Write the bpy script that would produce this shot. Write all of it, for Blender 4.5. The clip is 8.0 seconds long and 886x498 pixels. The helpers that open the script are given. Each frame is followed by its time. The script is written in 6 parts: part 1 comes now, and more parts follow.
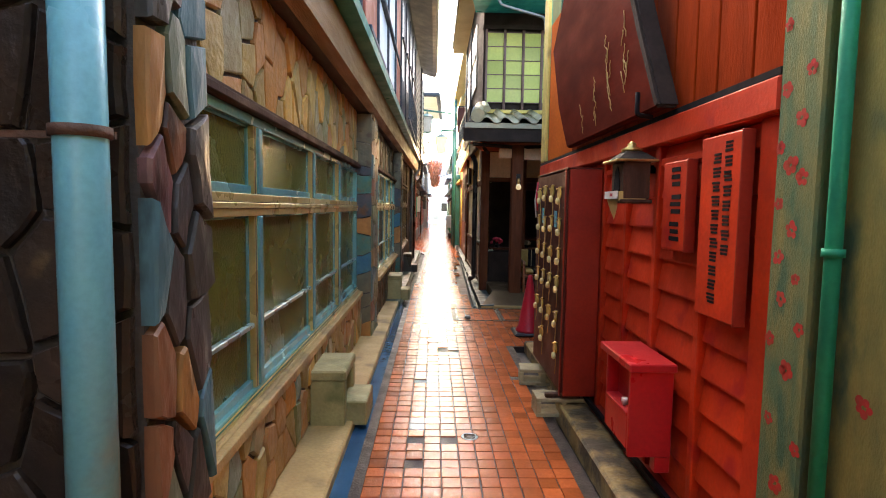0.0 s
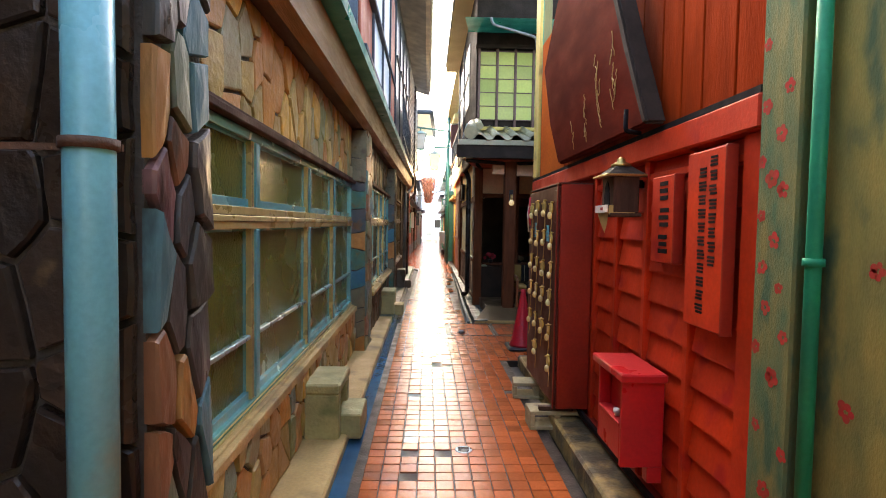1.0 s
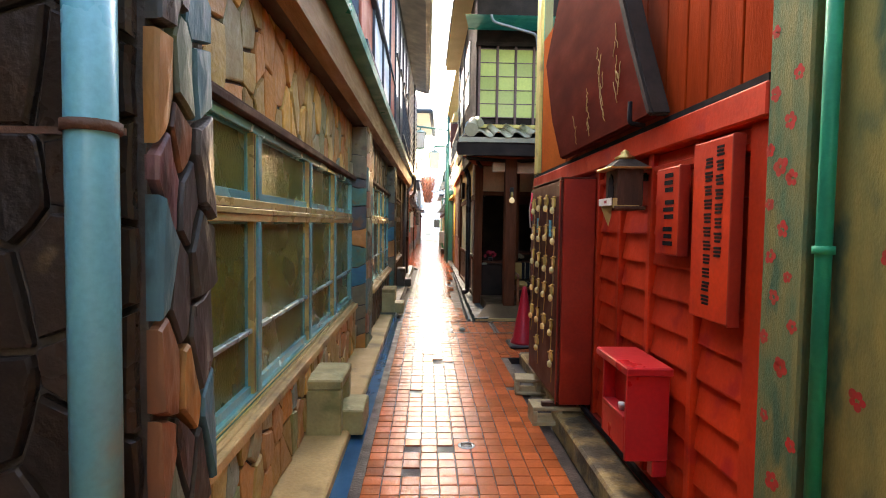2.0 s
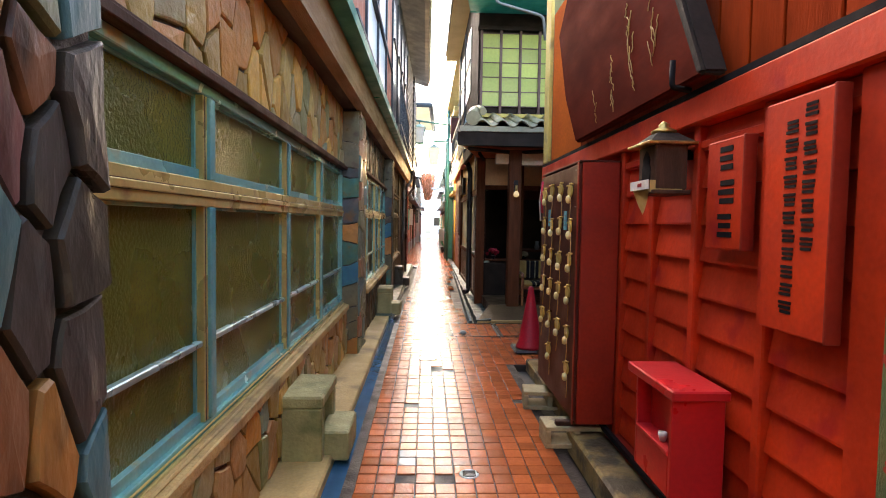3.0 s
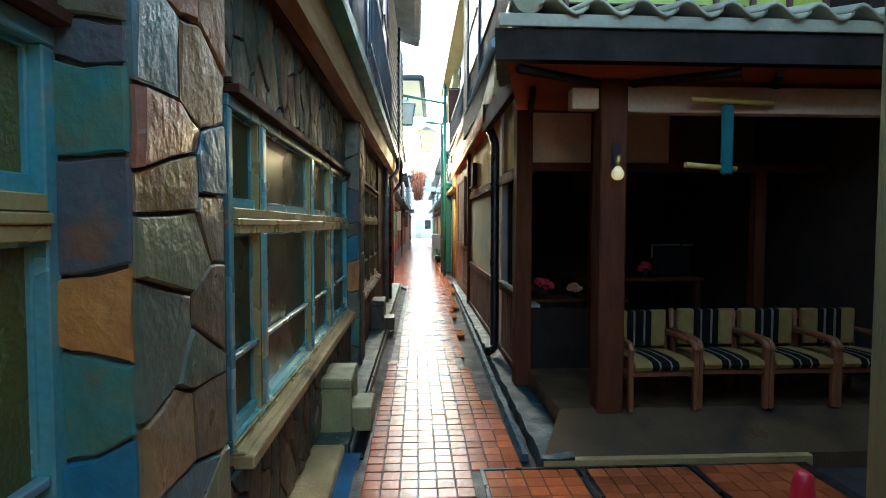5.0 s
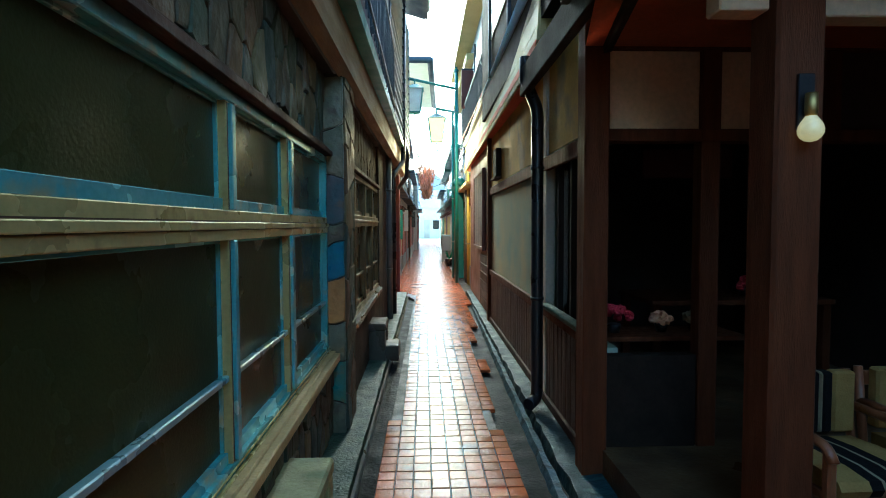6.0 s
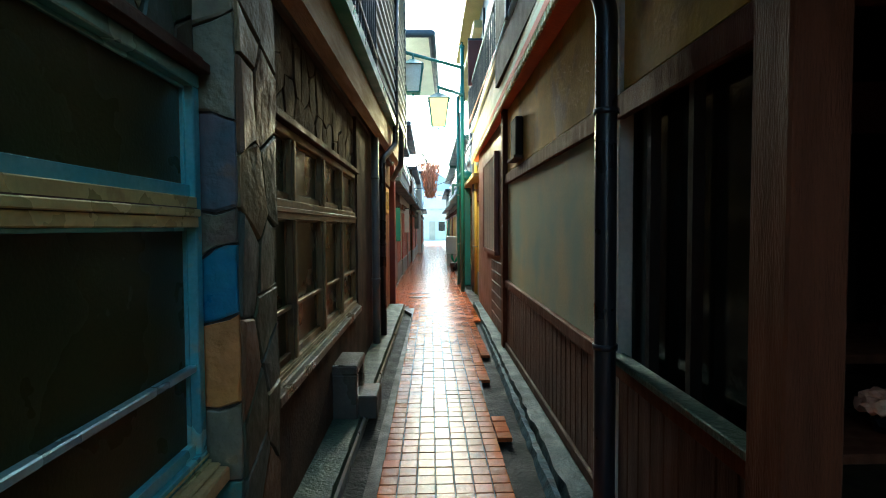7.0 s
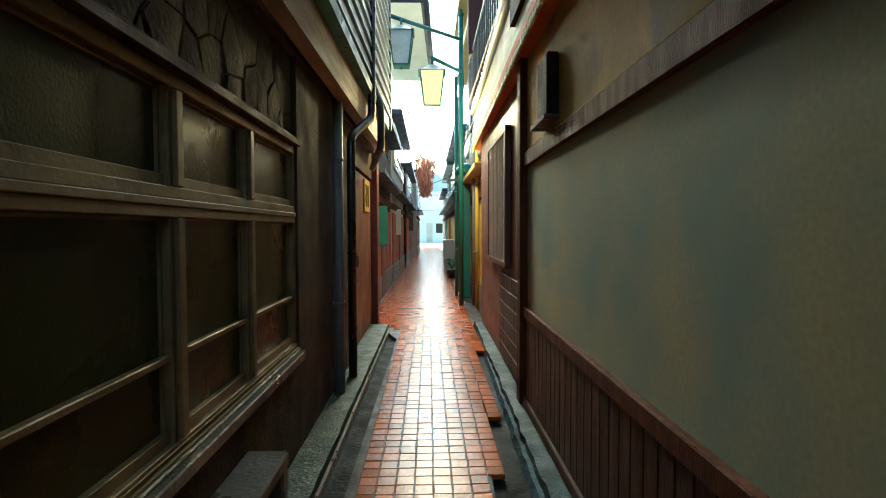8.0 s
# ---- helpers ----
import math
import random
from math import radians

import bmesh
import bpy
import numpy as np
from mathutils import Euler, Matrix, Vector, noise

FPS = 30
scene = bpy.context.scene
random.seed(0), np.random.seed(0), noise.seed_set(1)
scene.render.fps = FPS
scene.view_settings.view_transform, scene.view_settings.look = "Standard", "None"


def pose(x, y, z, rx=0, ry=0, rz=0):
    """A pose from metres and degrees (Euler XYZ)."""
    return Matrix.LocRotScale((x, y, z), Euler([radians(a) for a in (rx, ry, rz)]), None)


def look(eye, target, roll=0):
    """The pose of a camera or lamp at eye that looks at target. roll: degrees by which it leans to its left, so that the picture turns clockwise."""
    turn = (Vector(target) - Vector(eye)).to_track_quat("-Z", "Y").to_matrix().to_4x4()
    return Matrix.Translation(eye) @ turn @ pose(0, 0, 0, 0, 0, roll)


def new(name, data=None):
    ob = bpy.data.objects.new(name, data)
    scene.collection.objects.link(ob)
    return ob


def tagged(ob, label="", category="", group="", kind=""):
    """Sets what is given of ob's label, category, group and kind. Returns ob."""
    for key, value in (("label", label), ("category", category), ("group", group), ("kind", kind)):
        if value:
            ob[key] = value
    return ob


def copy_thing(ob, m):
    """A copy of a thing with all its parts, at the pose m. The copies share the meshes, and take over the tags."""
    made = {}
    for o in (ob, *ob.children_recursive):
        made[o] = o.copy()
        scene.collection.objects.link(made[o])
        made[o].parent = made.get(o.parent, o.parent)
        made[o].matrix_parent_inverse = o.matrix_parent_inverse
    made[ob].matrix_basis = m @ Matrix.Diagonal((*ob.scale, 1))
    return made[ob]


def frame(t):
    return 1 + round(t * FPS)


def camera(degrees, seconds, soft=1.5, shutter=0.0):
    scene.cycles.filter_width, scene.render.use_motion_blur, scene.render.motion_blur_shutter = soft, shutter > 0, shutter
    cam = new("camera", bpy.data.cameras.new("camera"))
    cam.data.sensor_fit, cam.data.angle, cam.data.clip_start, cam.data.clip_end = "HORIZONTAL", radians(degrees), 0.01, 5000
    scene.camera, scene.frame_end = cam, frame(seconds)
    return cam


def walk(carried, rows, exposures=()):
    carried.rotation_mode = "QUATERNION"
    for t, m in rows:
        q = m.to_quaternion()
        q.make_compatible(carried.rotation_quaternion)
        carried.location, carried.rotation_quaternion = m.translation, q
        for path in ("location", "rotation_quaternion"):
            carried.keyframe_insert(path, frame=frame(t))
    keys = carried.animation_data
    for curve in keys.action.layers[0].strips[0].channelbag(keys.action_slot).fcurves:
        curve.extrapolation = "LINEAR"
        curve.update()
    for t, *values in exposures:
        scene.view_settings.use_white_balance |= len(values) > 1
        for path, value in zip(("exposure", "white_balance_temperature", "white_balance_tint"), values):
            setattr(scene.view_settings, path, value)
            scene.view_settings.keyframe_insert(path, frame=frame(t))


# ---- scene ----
cam = camera(79.3, 8.0, soft=1.0)
PATH = [
    (0, (-0.01, 0.112, 1.472), (0.026, 2.106, 1.317), 0.9),
    (0.5, (-0.007, 0.107, 1.468), (0.029, 2.104, 1.37), 0.9),
    (1, (-0.015, 0.065, 1.456), (0.045, 2.062, 1.363), 0.9),
    (1.5, (-0.033, 0.075, 1.438), (0.03, 2.072, 1.347), 0.8),
    (2.3, (-0.034, 0.1, 1.41), (0.029, 2.097, 1.316), 0.8),
    (2.8, (-0.02, 0.335, 1.385), (0.043, 2.331, 1.289), 0.9),
    (3, (-0.012, 0.596, 1.373), (0.051, 2.592, 1.275), 0.9),
    (3.5, (0.108, 1.711, 1.389), (0.193, 3.706, 1.287), 0.5),
    (4, (0.072, 2.86, 1.429), (0.183, 4.854, 1.328), 0.3),
    (4.5, (-0.048, 3.83, 1.429), (0.068, 5.824, 1.335), 0.2),
    (4.7, (-0.056, 4.225, 1.445), (0.055, 6.22, 1.353), 0.2),
    (5.8, (-0.092, 6.05, 1.464), (-0.018, 8.047, 1.377), -0.2),
    (6, (-0.088, 6.415, 1.468), (-0.018, 8.412, 1.378), -0.2),
    (6.5, (-0.037, 7.372, 1.497), (0.019, 9.369, 1.409), -0.3),
    (7, (0.033, 8.227, 1.417), (0.079, 10.225, 1.335), -0.3),
    (7.5, (0.126, 9.142, 1.414), (0.177, 11.14, 1.335), -0.4),
    (8, (0.138, 10.091, 1.419), (0.191, 12.088, 1.344), -0.2),
]
walk(cam, [(t, look(eye, target, roll)) for t, eye, target, roll in PATH],
     exposures=[(0.0, 3.4, 7500, 15), (3.5, 3.45, 7500, 15), (4.5, 3.2, 6500, 4), (6.0, 2.95, 5200, -15), (8.0, 2.5, 5800, -13)])

# ---- world and sun ----
world = bpy.data.worlds.new("world")
scene.world = world
world.use_nodes = True
wn = world.node_tree.nodes
sky = wn.new("ShaderNodeTexSky")
sky.sky_type = "NISHITA"
sky.sun_disc = False
sky.sun_elevation = radians(35)
sky.sun_rotation = radians(346)
sky.air_density, sky.dust_density, sky.ozone_density = 1.0, 2.6, 1.0
world.node_tree.links.new(sky.outputs[0], wn["Background"].inputs[0])
wn["Background"].inputs[1].default_value = 0.15
sun_data = bpy.data.lights.new("sun", "SUN")
sun_data.energy, sun_data.angle, sun_data.color = 0.7, radians(36), (1.0, 0.97, 0.92)
sun_ob = new("sun", sun_data)
sun_ob.matrix_world = look((-2.2, 9.0, 6.6), (0, 0, 0))


# ---- materials ----
def mat(name, c1, c2=None, scale=6.0, rough=0.6, rvar=0.15, bump=0.2, bscale=60.0, metal=0.0, rand=0.0, island=0.0,
        ramp=None, stain=None, stain_scale=1.3, stain_at=0.55, stretch=(1, 1, 1), coat=0.0, trans=0.0, emit=None, power=0.0, spec=0.5):
    """A procedural surface: two colours mixed by broad noise, fine grain, stains, and uneven gloss."""
    m = bpy.data.materials.new(name)
    m.use_nodes = True
    n, l = m.node_tree.nodes, m.node_tree.links
    b = n["Principled BSDF"]
    geo = n.new("ShaderNodeNewGeometry")
    mp = n.new("ShaderNodeMapping")
    mp.inputs["Scale"].default_value = stretch
    l.new(geo.outputs["Position"], mp.inputs["Vector"])

    def noise_at(s, detail=4.0):
        t = n.new("ShaderNodeTexNoise")
        t.inputs["Scale"].default_value, t.inputs["Detail"].default_value = s, detail
        l.new(mp.outputs[0], t.inputs["Vector"])
        return t.outputs["Fac"]

    def mix(fac, a, c, mode="MIX"):
        x = n.new("ShaderNodeMix")
        x.data_type, x.blend_type = "RGBA", mode
        for sock, v in ((x.inputs[0], fac), (x.inputs[6], a), (x.inputs[7], c)):
            if hasattr(v, "is_linked"):
                l.new(v, sock)
            elif isinstance(v, (int, float)):
                sock.default_value = v
            else:
                sock.default_value = (*v, 1)
        return x.outputs[2]

    def span(sock, lo, hi, a, c):
        r = n.new("ShaderNodeMapRange")
        l.new(sock, r.inputs[0])
        for i, v in enumerate((lo, hi, a, c)):
            r.inputs[1 + i].default_value = v
        return r.outputs[0]

    broad, fine = noise_at(scale), noise_at(bscale, 6.0)
    if ramp:
        r = n.new("ShaderNodeValToRGB")
        r.color_ramp.interpolation = "CONSTANT"
        els = r.color_ramp.elements
        while len(els) < len(ramp):
            els.new(0.5)
        for i, c in enumerate(ramp):
            els[i].position, els[i].color = i / len(ramp), (*c, 1)
        info = n.new("ShaderNodeObjectInfo")
        l.new(info.outputs["Random"], r.inputs[0])
        col = mix(span(broad, 0.35, 0.7, 0.0, 0.25), r.outputs[0], c1)
    else:
        col = mix(span(broad, 0.3, 0.7, 0.0, 1.0), c1, c2 or tuple(0.75 * v for v in c1))
    col = mix(span(fine, 0.3, 0.75, 0.0, 0.35), col, tuple(0.45 * v for v in c1))
    if stain:
        col = mix(span(noise_at(stain_scale, 5.0), stain_at, stain_at + 0.12, 0.0, 0.85), col, stain)
    for amount, which in ((rand, "ShaderNodeObjectInfo"), (island, "ShaderNodeNewGeometry")):
        if amount:
            info = n.new(which)
            val = n.new("ShaderNodeHueSaturation")
            l.new(span(info.outputs["Random" if which == "ShaderNodeObjectInfo" else "Random Per Island"], 0, 1, 1 - amount, 1 + amount), val.inputs["Value"])
            l.new(col, val.inputs["Color"])
            col = val.outputs[0]
    l.new(col, b.inputs["Base Color"])
    l.new(span(broad, 0.3, 0.7, max(0.02, rough - rvar), min(1, rough + rvar)), b.inputs["Roughness"])
    if bump:
        bp = n.new("ShaderNodeBump")
        bp.inputs["Strength"].default_value, bp.inputs["Distance"].default_value = bump, 0.01
        l.new(fine, bp.inputs["Height"])
        l.new(bp.outputs[0], b.inputs["Normal"])
    b.inputs["Metallic"].default_value = metal
    b.inputs["Specular IOR Level"].default_value = spec
    b.inputs["Coat Weight"].default_value = coat
    b.inputs["Coat Roughness"].default_value = 0.12
    b.inputs["Transmission Weight"].default_value = trans
    if emit:
        b.inputs["Emission Color"].default_value = (*emit, 1)
        b.inputs["Emission Strength"].default_value = power
    return m


M_TILE = mat("terracotta_tile", (0.55, 0.135, 0.038), (0.42, 0.095, 0.028), 5, 0.14, 0.10, 0.35, 45, rand=0.28, stain=(0.14, 0.06, 0.035), stain_scale=2.2, stain_at=0.6, coat=0.02, spec=0.2)
M_TILE_FAR = mat("terracotta_tile_far", (0.55, 0.135, 0.038), (0.42, 0.095, 0.028), 5, 0.14, 0.10, 0.35, 45, island=0.28, stain=(0.14, 0.06, 0.035), stain_scale=2.2, stain_at=0.6, coat=0.02, spec=0.2)
M_TILE_GREY = mat("grey_tile", (0.22, 0.25, 0.27), (0.15, 0.17, 0.19), 5, 0.2, 0.1, 0.3, 45, rand=0.15, coat=0.4)
M_GROUT = mat("wet_grout", (0.05, 0.034, 0.027), (0.025, 0.02, 0.018), 8, 0.5, 0.2, 0.3, 80, spec=0.2)
M_CONC = mat("worn_concrete", (0.60, 0.40, 0.14), (0.44, 0.30, 0.11), 4, 0.65, 0.2, 0.5, 50, stain=(0.14, 0.10, 0.05), stain_scale=2.0, stain_at=0.58)
# Dark concrete; on window 3's sill and step it holds the lane's shade.
M_CONC_DARK = mat("dark_stained_concrete", (0.10, 0.09, 0.065), (0.05, 0.045, 0.035), 3, 0.36, 0.18, 0.5, 40, stain=(0.30, 0.22, 0.10), stain_scale=1.8, stain_at=0.6)
M_SHOPFLOOR = mat("wet_brown_concrete", (0.16, 0.095, 0.04), (0.08, 0.05, 0.025), 3, 0.45, 0.18, 0.4, 40, stain=(0.035, 0.026, 0.018), stain_scale=2.2, stain_at=0.55, spec=0.3)
M_KERB = mat("dark_wet_kerb", (0.03, 0.07, 0.078), (0.015, 0.033, 0.037), 7, 0.55, 0.15, 0.9, 50, stain=(0.08, 0.14, 0.13), stain_scale=9, stain_at=0.62, spec=0.2)
M_LEDGE = mat("dirty_ledge_concrete", (0.44, 0.30, 0.10), (0.27, 0.19, 0.08), 6, 0.5, 0.2, 0.6, 50, stain=(0.035, 0.03, 0.022), stain_scale=5, stain_at=0.48)
M_MOSS = mat("mossy_concrete", (0.075, 0.11, 0.06), (0.03, 0.06, 0.045), 9, 0.5, 0.15, 1.0, 50, stain=(0.22, 0.25, 0.18), stain_scale=18, stain_at=0.6, spec=0.3)
# Blue base colour stands in for sky reflected on the wet gutter.
M_GUTTER = mat("sky_blue_wet_gutter", (0.04, 0.15, 0.26), (0.02, 0.08, 0.15), 3, 0.10, 0.06, 0.2, 14)
M_CHANNEL = mat("black_wet_channel", (0.010, 0.011, 0.011), (0.005, 0.006, 0.006), 6, 0.6, 0.15, 0.8, 40, stain=(0.04, 0.05, 0.04), stain_scale=6, stain_at=0.68, spec=0.08)
M_LIP = mat("wet_stone_lip", (0.09, 0.15, 0.18), (0.04, 0.07, 0.085), 11, 0.45, 0.12, 1.0, 40, stain=(0.025, 0.03, 0.03), stain_scale=9, stain_at=0.52, spec=0.2)
M_GROUND = mat("ground_earth", (0.07, 0.06, 0.05), (0.05, 0.045, 0.04), 2, 0.6, 0.2, 0.4, 30)
STONES = [(0.60, 0.29, 0.06), (0.46, 0.29, 0.07), (0.66, 0.27, 0.035), (0.26, 0.28, 0.11), (0.50, 0.34, 0.09), (0.20, 0.28, 0.20),
          (0.54, 0.23, 0.055), (0.42, 0.21, 0.07), (0.50, 0.36, 0.10), (0.28, 0.24, 0.11), (0.60, 0.34, 0.06)]
M_STONE = mat("flagstone", (0.24, 0.15, 0.07), None, 7, 0.5, 0.2, 1.0, 24, ramp=STONES, rand=0.25)
# Olive tones darkened so the palette holds the shade deeper in the lane.
STONES_SHADED = [(0.12, 0.095, 0.045), (0.075, 0.09, 0.045), (0.15, 0.075, 0.03), (0.055, 0.075, 0.055), (0.10, 0.07, 0.035), (0.17, 0.12, 0.05)]
M_STONE_SHADED = mat("olive_shaded_flagstone", (0.06, 0.05, 0.03), None, 7, 0.6, 0.2, 1.0, 24, ramp=STONES_SHADED, rand=0.25, spec=0.3)
STONES2 = [(0.20, 0.15, 0.06), (0.36, 0.17, 0.05), (0.12, 0.16, 0.09), (0.48, 0.20, 0.03), (0.08, 0.18, 0.17), (0.27, 0.17, 0.06), (0.30, 0.11, 0.045), (0.17, 0.18, 0.07)]
M_STONE2 = mat("pillar_stone", (0.20, 0.17, 0.13), None, 9, 0.42, 0.2, 0.9, 26, ramp=STONES2, rand=0.2)
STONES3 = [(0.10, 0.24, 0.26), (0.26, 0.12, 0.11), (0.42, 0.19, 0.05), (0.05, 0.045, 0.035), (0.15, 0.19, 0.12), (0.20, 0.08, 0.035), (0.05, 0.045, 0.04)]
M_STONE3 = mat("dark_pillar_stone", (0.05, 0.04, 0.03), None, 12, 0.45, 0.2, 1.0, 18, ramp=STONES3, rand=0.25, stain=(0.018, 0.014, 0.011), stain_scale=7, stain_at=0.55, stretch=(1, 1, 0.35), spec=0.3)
M_STONE_DARK = mat("dark_stone", (0.05, 0.031, 0.02), (0.022, 0.016, 0.012), 6, 0.35, 0.2, 1.0, 22, rand=0.4, stain=(0.15, 0.10, 0.045), stain_scale=5, stain_at=0.68, spec=0.35)
M_ST_TEAL = mat("teal_stone", (0.06, 0.24, 0.22), (0.12, 0.20, 0.10), 9, 0.45, 0.2, 1.0, 22, stain=(0.20, 0.13, 0.04), stain_scale=7, stain_at=0.6, spec=0.3)
M_ST_BLUE = mat("blue_slate_stone", (0.03, 0.16, 0.27), (0.05, 0.21, 0.25), 9, 0.45, 0.2, 1.0, 22, stain=(0.12, 0.09, 0.05), stain_scale=7, stain_at=0.58, spec=0.3)
M_ST_PURPLE = mat("purple_grey_stone", (0.12, 0.10, 0.10), (0.07, 0.11, 0.115), 9, 0.5, 0.2, 1.0, 22, stain=(0.20, 0.10, 0.04), stain_scale=7, stain_at=0.58, spec=0.3)
M_ST_ORANGE = mat("orange_ochre_stone", (0.55, 0.24, 0.05), (0.42, 0.17, 0.04), 9, 0.5, 0.2, 1.0, 26, stain=(0.20, 0.12, 0.06), stain_scale=7, stain_at=0.64)
M_ST_GREY = mat("olive_brown_stone", (0.20, 0.17, 0.09), (0.13, 0.13, 0.08), 9, 0.45, 0.2, 1.0, 26, stain=(0.09, 0.06, 0.04), stain_scale=7, stain_at=0.6)
M_MORTAR = mat("dark_mortar", (0.07, 0.055, 0.04), (0.04, 0.034, 0.028), 10, 0.7, 0.2, 0.6, 70)
# Blue-green base holds the sky's reflection, its cream blotches the lit tops.
M_ALU = mat("sky_tinted_aluminium", (0.15, 0.52, 0.56), (0.30, 0.60, 0.55), 3, 0.24, 0.08, 0.06, 60, metal=0.45, stain=(0.52, 0.40, 0.16), stain_scale=6, stain_at=0.60)
# Warm cream base colour stands for the lit edges of the frames.
M_ALU_WARM = mat("lit_edge_aluminium", (0.68, 0.54, 0.20), (0.50, 0.40, 0.15), 4, 0.3, 0.1, 0.08, 60, metal=0.4, stain=(0.24, 0.12, 0.04), stain_scale=7, stain_at=0.6)
# Brown frame tone taken darker, the deep lane's shade in its colour.
M_ALU_SHADED = mat("brown_shaded_aluminium", (0.24, 0.16, 0.06), (0.155, 0.11, 0.045), 5, 0.5, 0.14, 0.15, 60, metal=0.2, stain=(0.08, 0.05, 0.025), stain_scale=6, stain_at=0.6, spec=0.3)
# Darker copy of the figured glass, with shade in the base colour.
M_PANE_SHADED = mat("shaded_figured_glass", (0.05, 0.05, 0.014), (0.034, 0.037, 0.011), 3, 0.3, 0.1, 0.12, 95, spec=0.12)
M_RAIL = mat("bright_aluminium", (0.42, 0.62, 0.62), (0.36, 0.52, 0.5), 5, 0.3, 0.1, 0.1, 60, metal=0.6)
M_PANE = mat("figured_glass", (0.125, 0.125, 0.018), (0.08, 0.09, 0.014), 3, 0.28, 0.1, 0.6, 70, spec=0.35)
M_PANE_DARK = mat("dark_glass", (0.012, 0.014, 0.012), (0.008, 0.01, 0.009), 3, 0.12, 0.06, 0.1, 20, spec=0.6)
M_WOODBROWN = mat("dark_brown_wood", (0.085, 0.034, 0.016), (0.045, 0.02, 0.011), 5, 0.65, 0.15, 0.3, 40, stretch=(6, 1, 1), spec=0.2)
M_POST = mat("brown_post_wood", (0.15, 0.046, 0.017), (0.085, 0.028, 0.012), 4, 0.7, 0.15, 0.4, 40, stretch=(5, 5, 0.6), spec=0.12)
M_BEAM = mat("ochre_beam_wood", (0.36, 0.20, 0.06), (0.22, 0.125, 0.045), 4, 0.6, 0.15, 0.5, 40, stretch=(4, 0.5, 4))
M_SOFFIT = mat("dark_soffit_board", (0.10, 0.065, 0.04), (0.06, 0.04, 0.028), 4, 0.7, 0.15, 0.3, 40, stretch=(3, 0.5, 3))
M_BROWNSOF = mat("red_brown_soffit", (0.80, 0.20, 0.07), (0.64, 0.15, 0.06), 2, 0.7, 0.15, 0.3, 40)
M_GREEN = mat("green_painted_metal", (0.012, 0.28, 0.19), (0.01, 0.2, 0.15), 4, 0.4, 0.15, 0.15, 60)
M_GREENPIPE = mat("green_pipe_paint", (0.006, 0.27, 0.125), (0.005, 0.19, 0.095), 6, 0.5, 0.1, 0.15, 60, spec=0.2)
M_TEAL = mat("teal_painted_steel", (0.03, 0.20, 0.19), (0.02, 0.14, 0.14), 4, 0.4, 0.12, 0.2, 50, stain=(0.12, 0.07, 0.03), stain_scale=5, stain_at=0.66)
M_BLUEPIPE = mat("pale_blue_plastic", (0.15, 0.47, 0.52), (0.13, 0.37, 0.40), 3, 0.35, 0.1, 0.1, 60, stain=(0.26, 0.25, 0.13), stain_scale=3, stain_at=0.58)
M_RUST = mat("rusty_steel", (0.14, 0.06, 0.03), (0.08, 0.04, 0.02), 12, 0.7, 0.15, 0.5, 60)
M_BLACKPIPE = mat("black_drainpipe", (0.02, 0.02, 0.022), (0.014, 0.014, 0.016), 5, 0.3, 0.1, 0.1, 60)
M_RED = mat("vermilion_board", (0.60, 0.042, 0.008), (0.45, 0.026, 0.006), 5, 0.55, 0.12, 0.12, 50, stain=(0.33, 0.010, 0.009), stain_scale=6, stain_at=0.57, rand=0.12, spec=0.22)
M_REDDEEP = mat("deep_red_board", (0.34, 0.026, 0.010), (0.25, 0.018, 0.008), 4, 0.45, 0.12, 0.1, 50, spec=0.25)
M_REDBOX = mat("red_lacquer", (0.52, 0.014, 0.017), (0.44, 0.012, 0.014), 4, 0.35, 0.1, 0.1, 50)
M_REDWOOD = mat("red_stained_board", (0.32, 0.034, 0.004), (0.18, 0.018, 0.003), 3, 0.8, 0.12, 0.25, 40, stretch=(3, 3, 0.5), rand=0.2, spec=0.02)
M_PLAQUE = mat("dark_red_plaque", (0.13, 0.011, 0.004), (0.07, 0.007, 0.003), 3, 0.7, 0.12, 0.06, 30, stretch=(2, 0.7, 2), spec=0.02)
M_ORANGE = mat("orange_corrugated_metal", (0.72, 0.15, 0.02), (0.60, 0.115, 0.018), 3, 0.45, 0.12, 0.15, 50, spec=0.2)
M_YELLOW = mat("pale_yellow_board", (0.74, 0.56, 0.13), (0.58, 0.43, 0.10), 4, 0.6, 0.12, 0.25, 40, stain=(0.26, 0.19, 0.06), stain_scale=4, stain_at=0.6)
M_GREYPOST = mat("weathered_grey_post", (0.30, 0.25, 0.09), (0.17, 0.17, 0.08), 4, 0.7, 0.12, 0.5, 40, stretch=(4, 4, 0.5))
M_PLASTER_GREEN = mat("stained_grey_green_plaster", (0.19, 0.165, 0.05), (0.065, 0.13, 0.065), 7, 0.8, 0.12, 0.35, 90, stain=(0.03, 0.09, 0.05), stain_scale=4.5, stain_at=0.56, stretch=(2.5, 2.5, 0.8), spec=0.15)
M_PLASTER_OCHRE = mat("damp_ochre_plaster", (0.28, 0.22, 0.055), (0.16, 0.155, 0.05), 6, 0.8, 0.12, 0.35, 90, stain=(0.035, 0.08, 0.045), stain_scale=3.0, stain_at=0.53, stretch=(2.0, 2.0, 0.8), spec=0.15)
M_PETAL = mat("red_flower_paint", (0.46, 0.03, 0.025), (0.32, 0.06, 0.03), 30, 0.7, 0.1, 0.1, 60, spec=0.1)
M_PLASTER = mat("grey_white_plaster", (0.60, 0.55, 0.30), (0.44, 0.52, 0.38), 1.6, 0.7, 0.1, 0.04, 60, stain=(0.33, 0.44, 0.36), stain_scale=1.1, stain_at=0.52, spec=0.3)
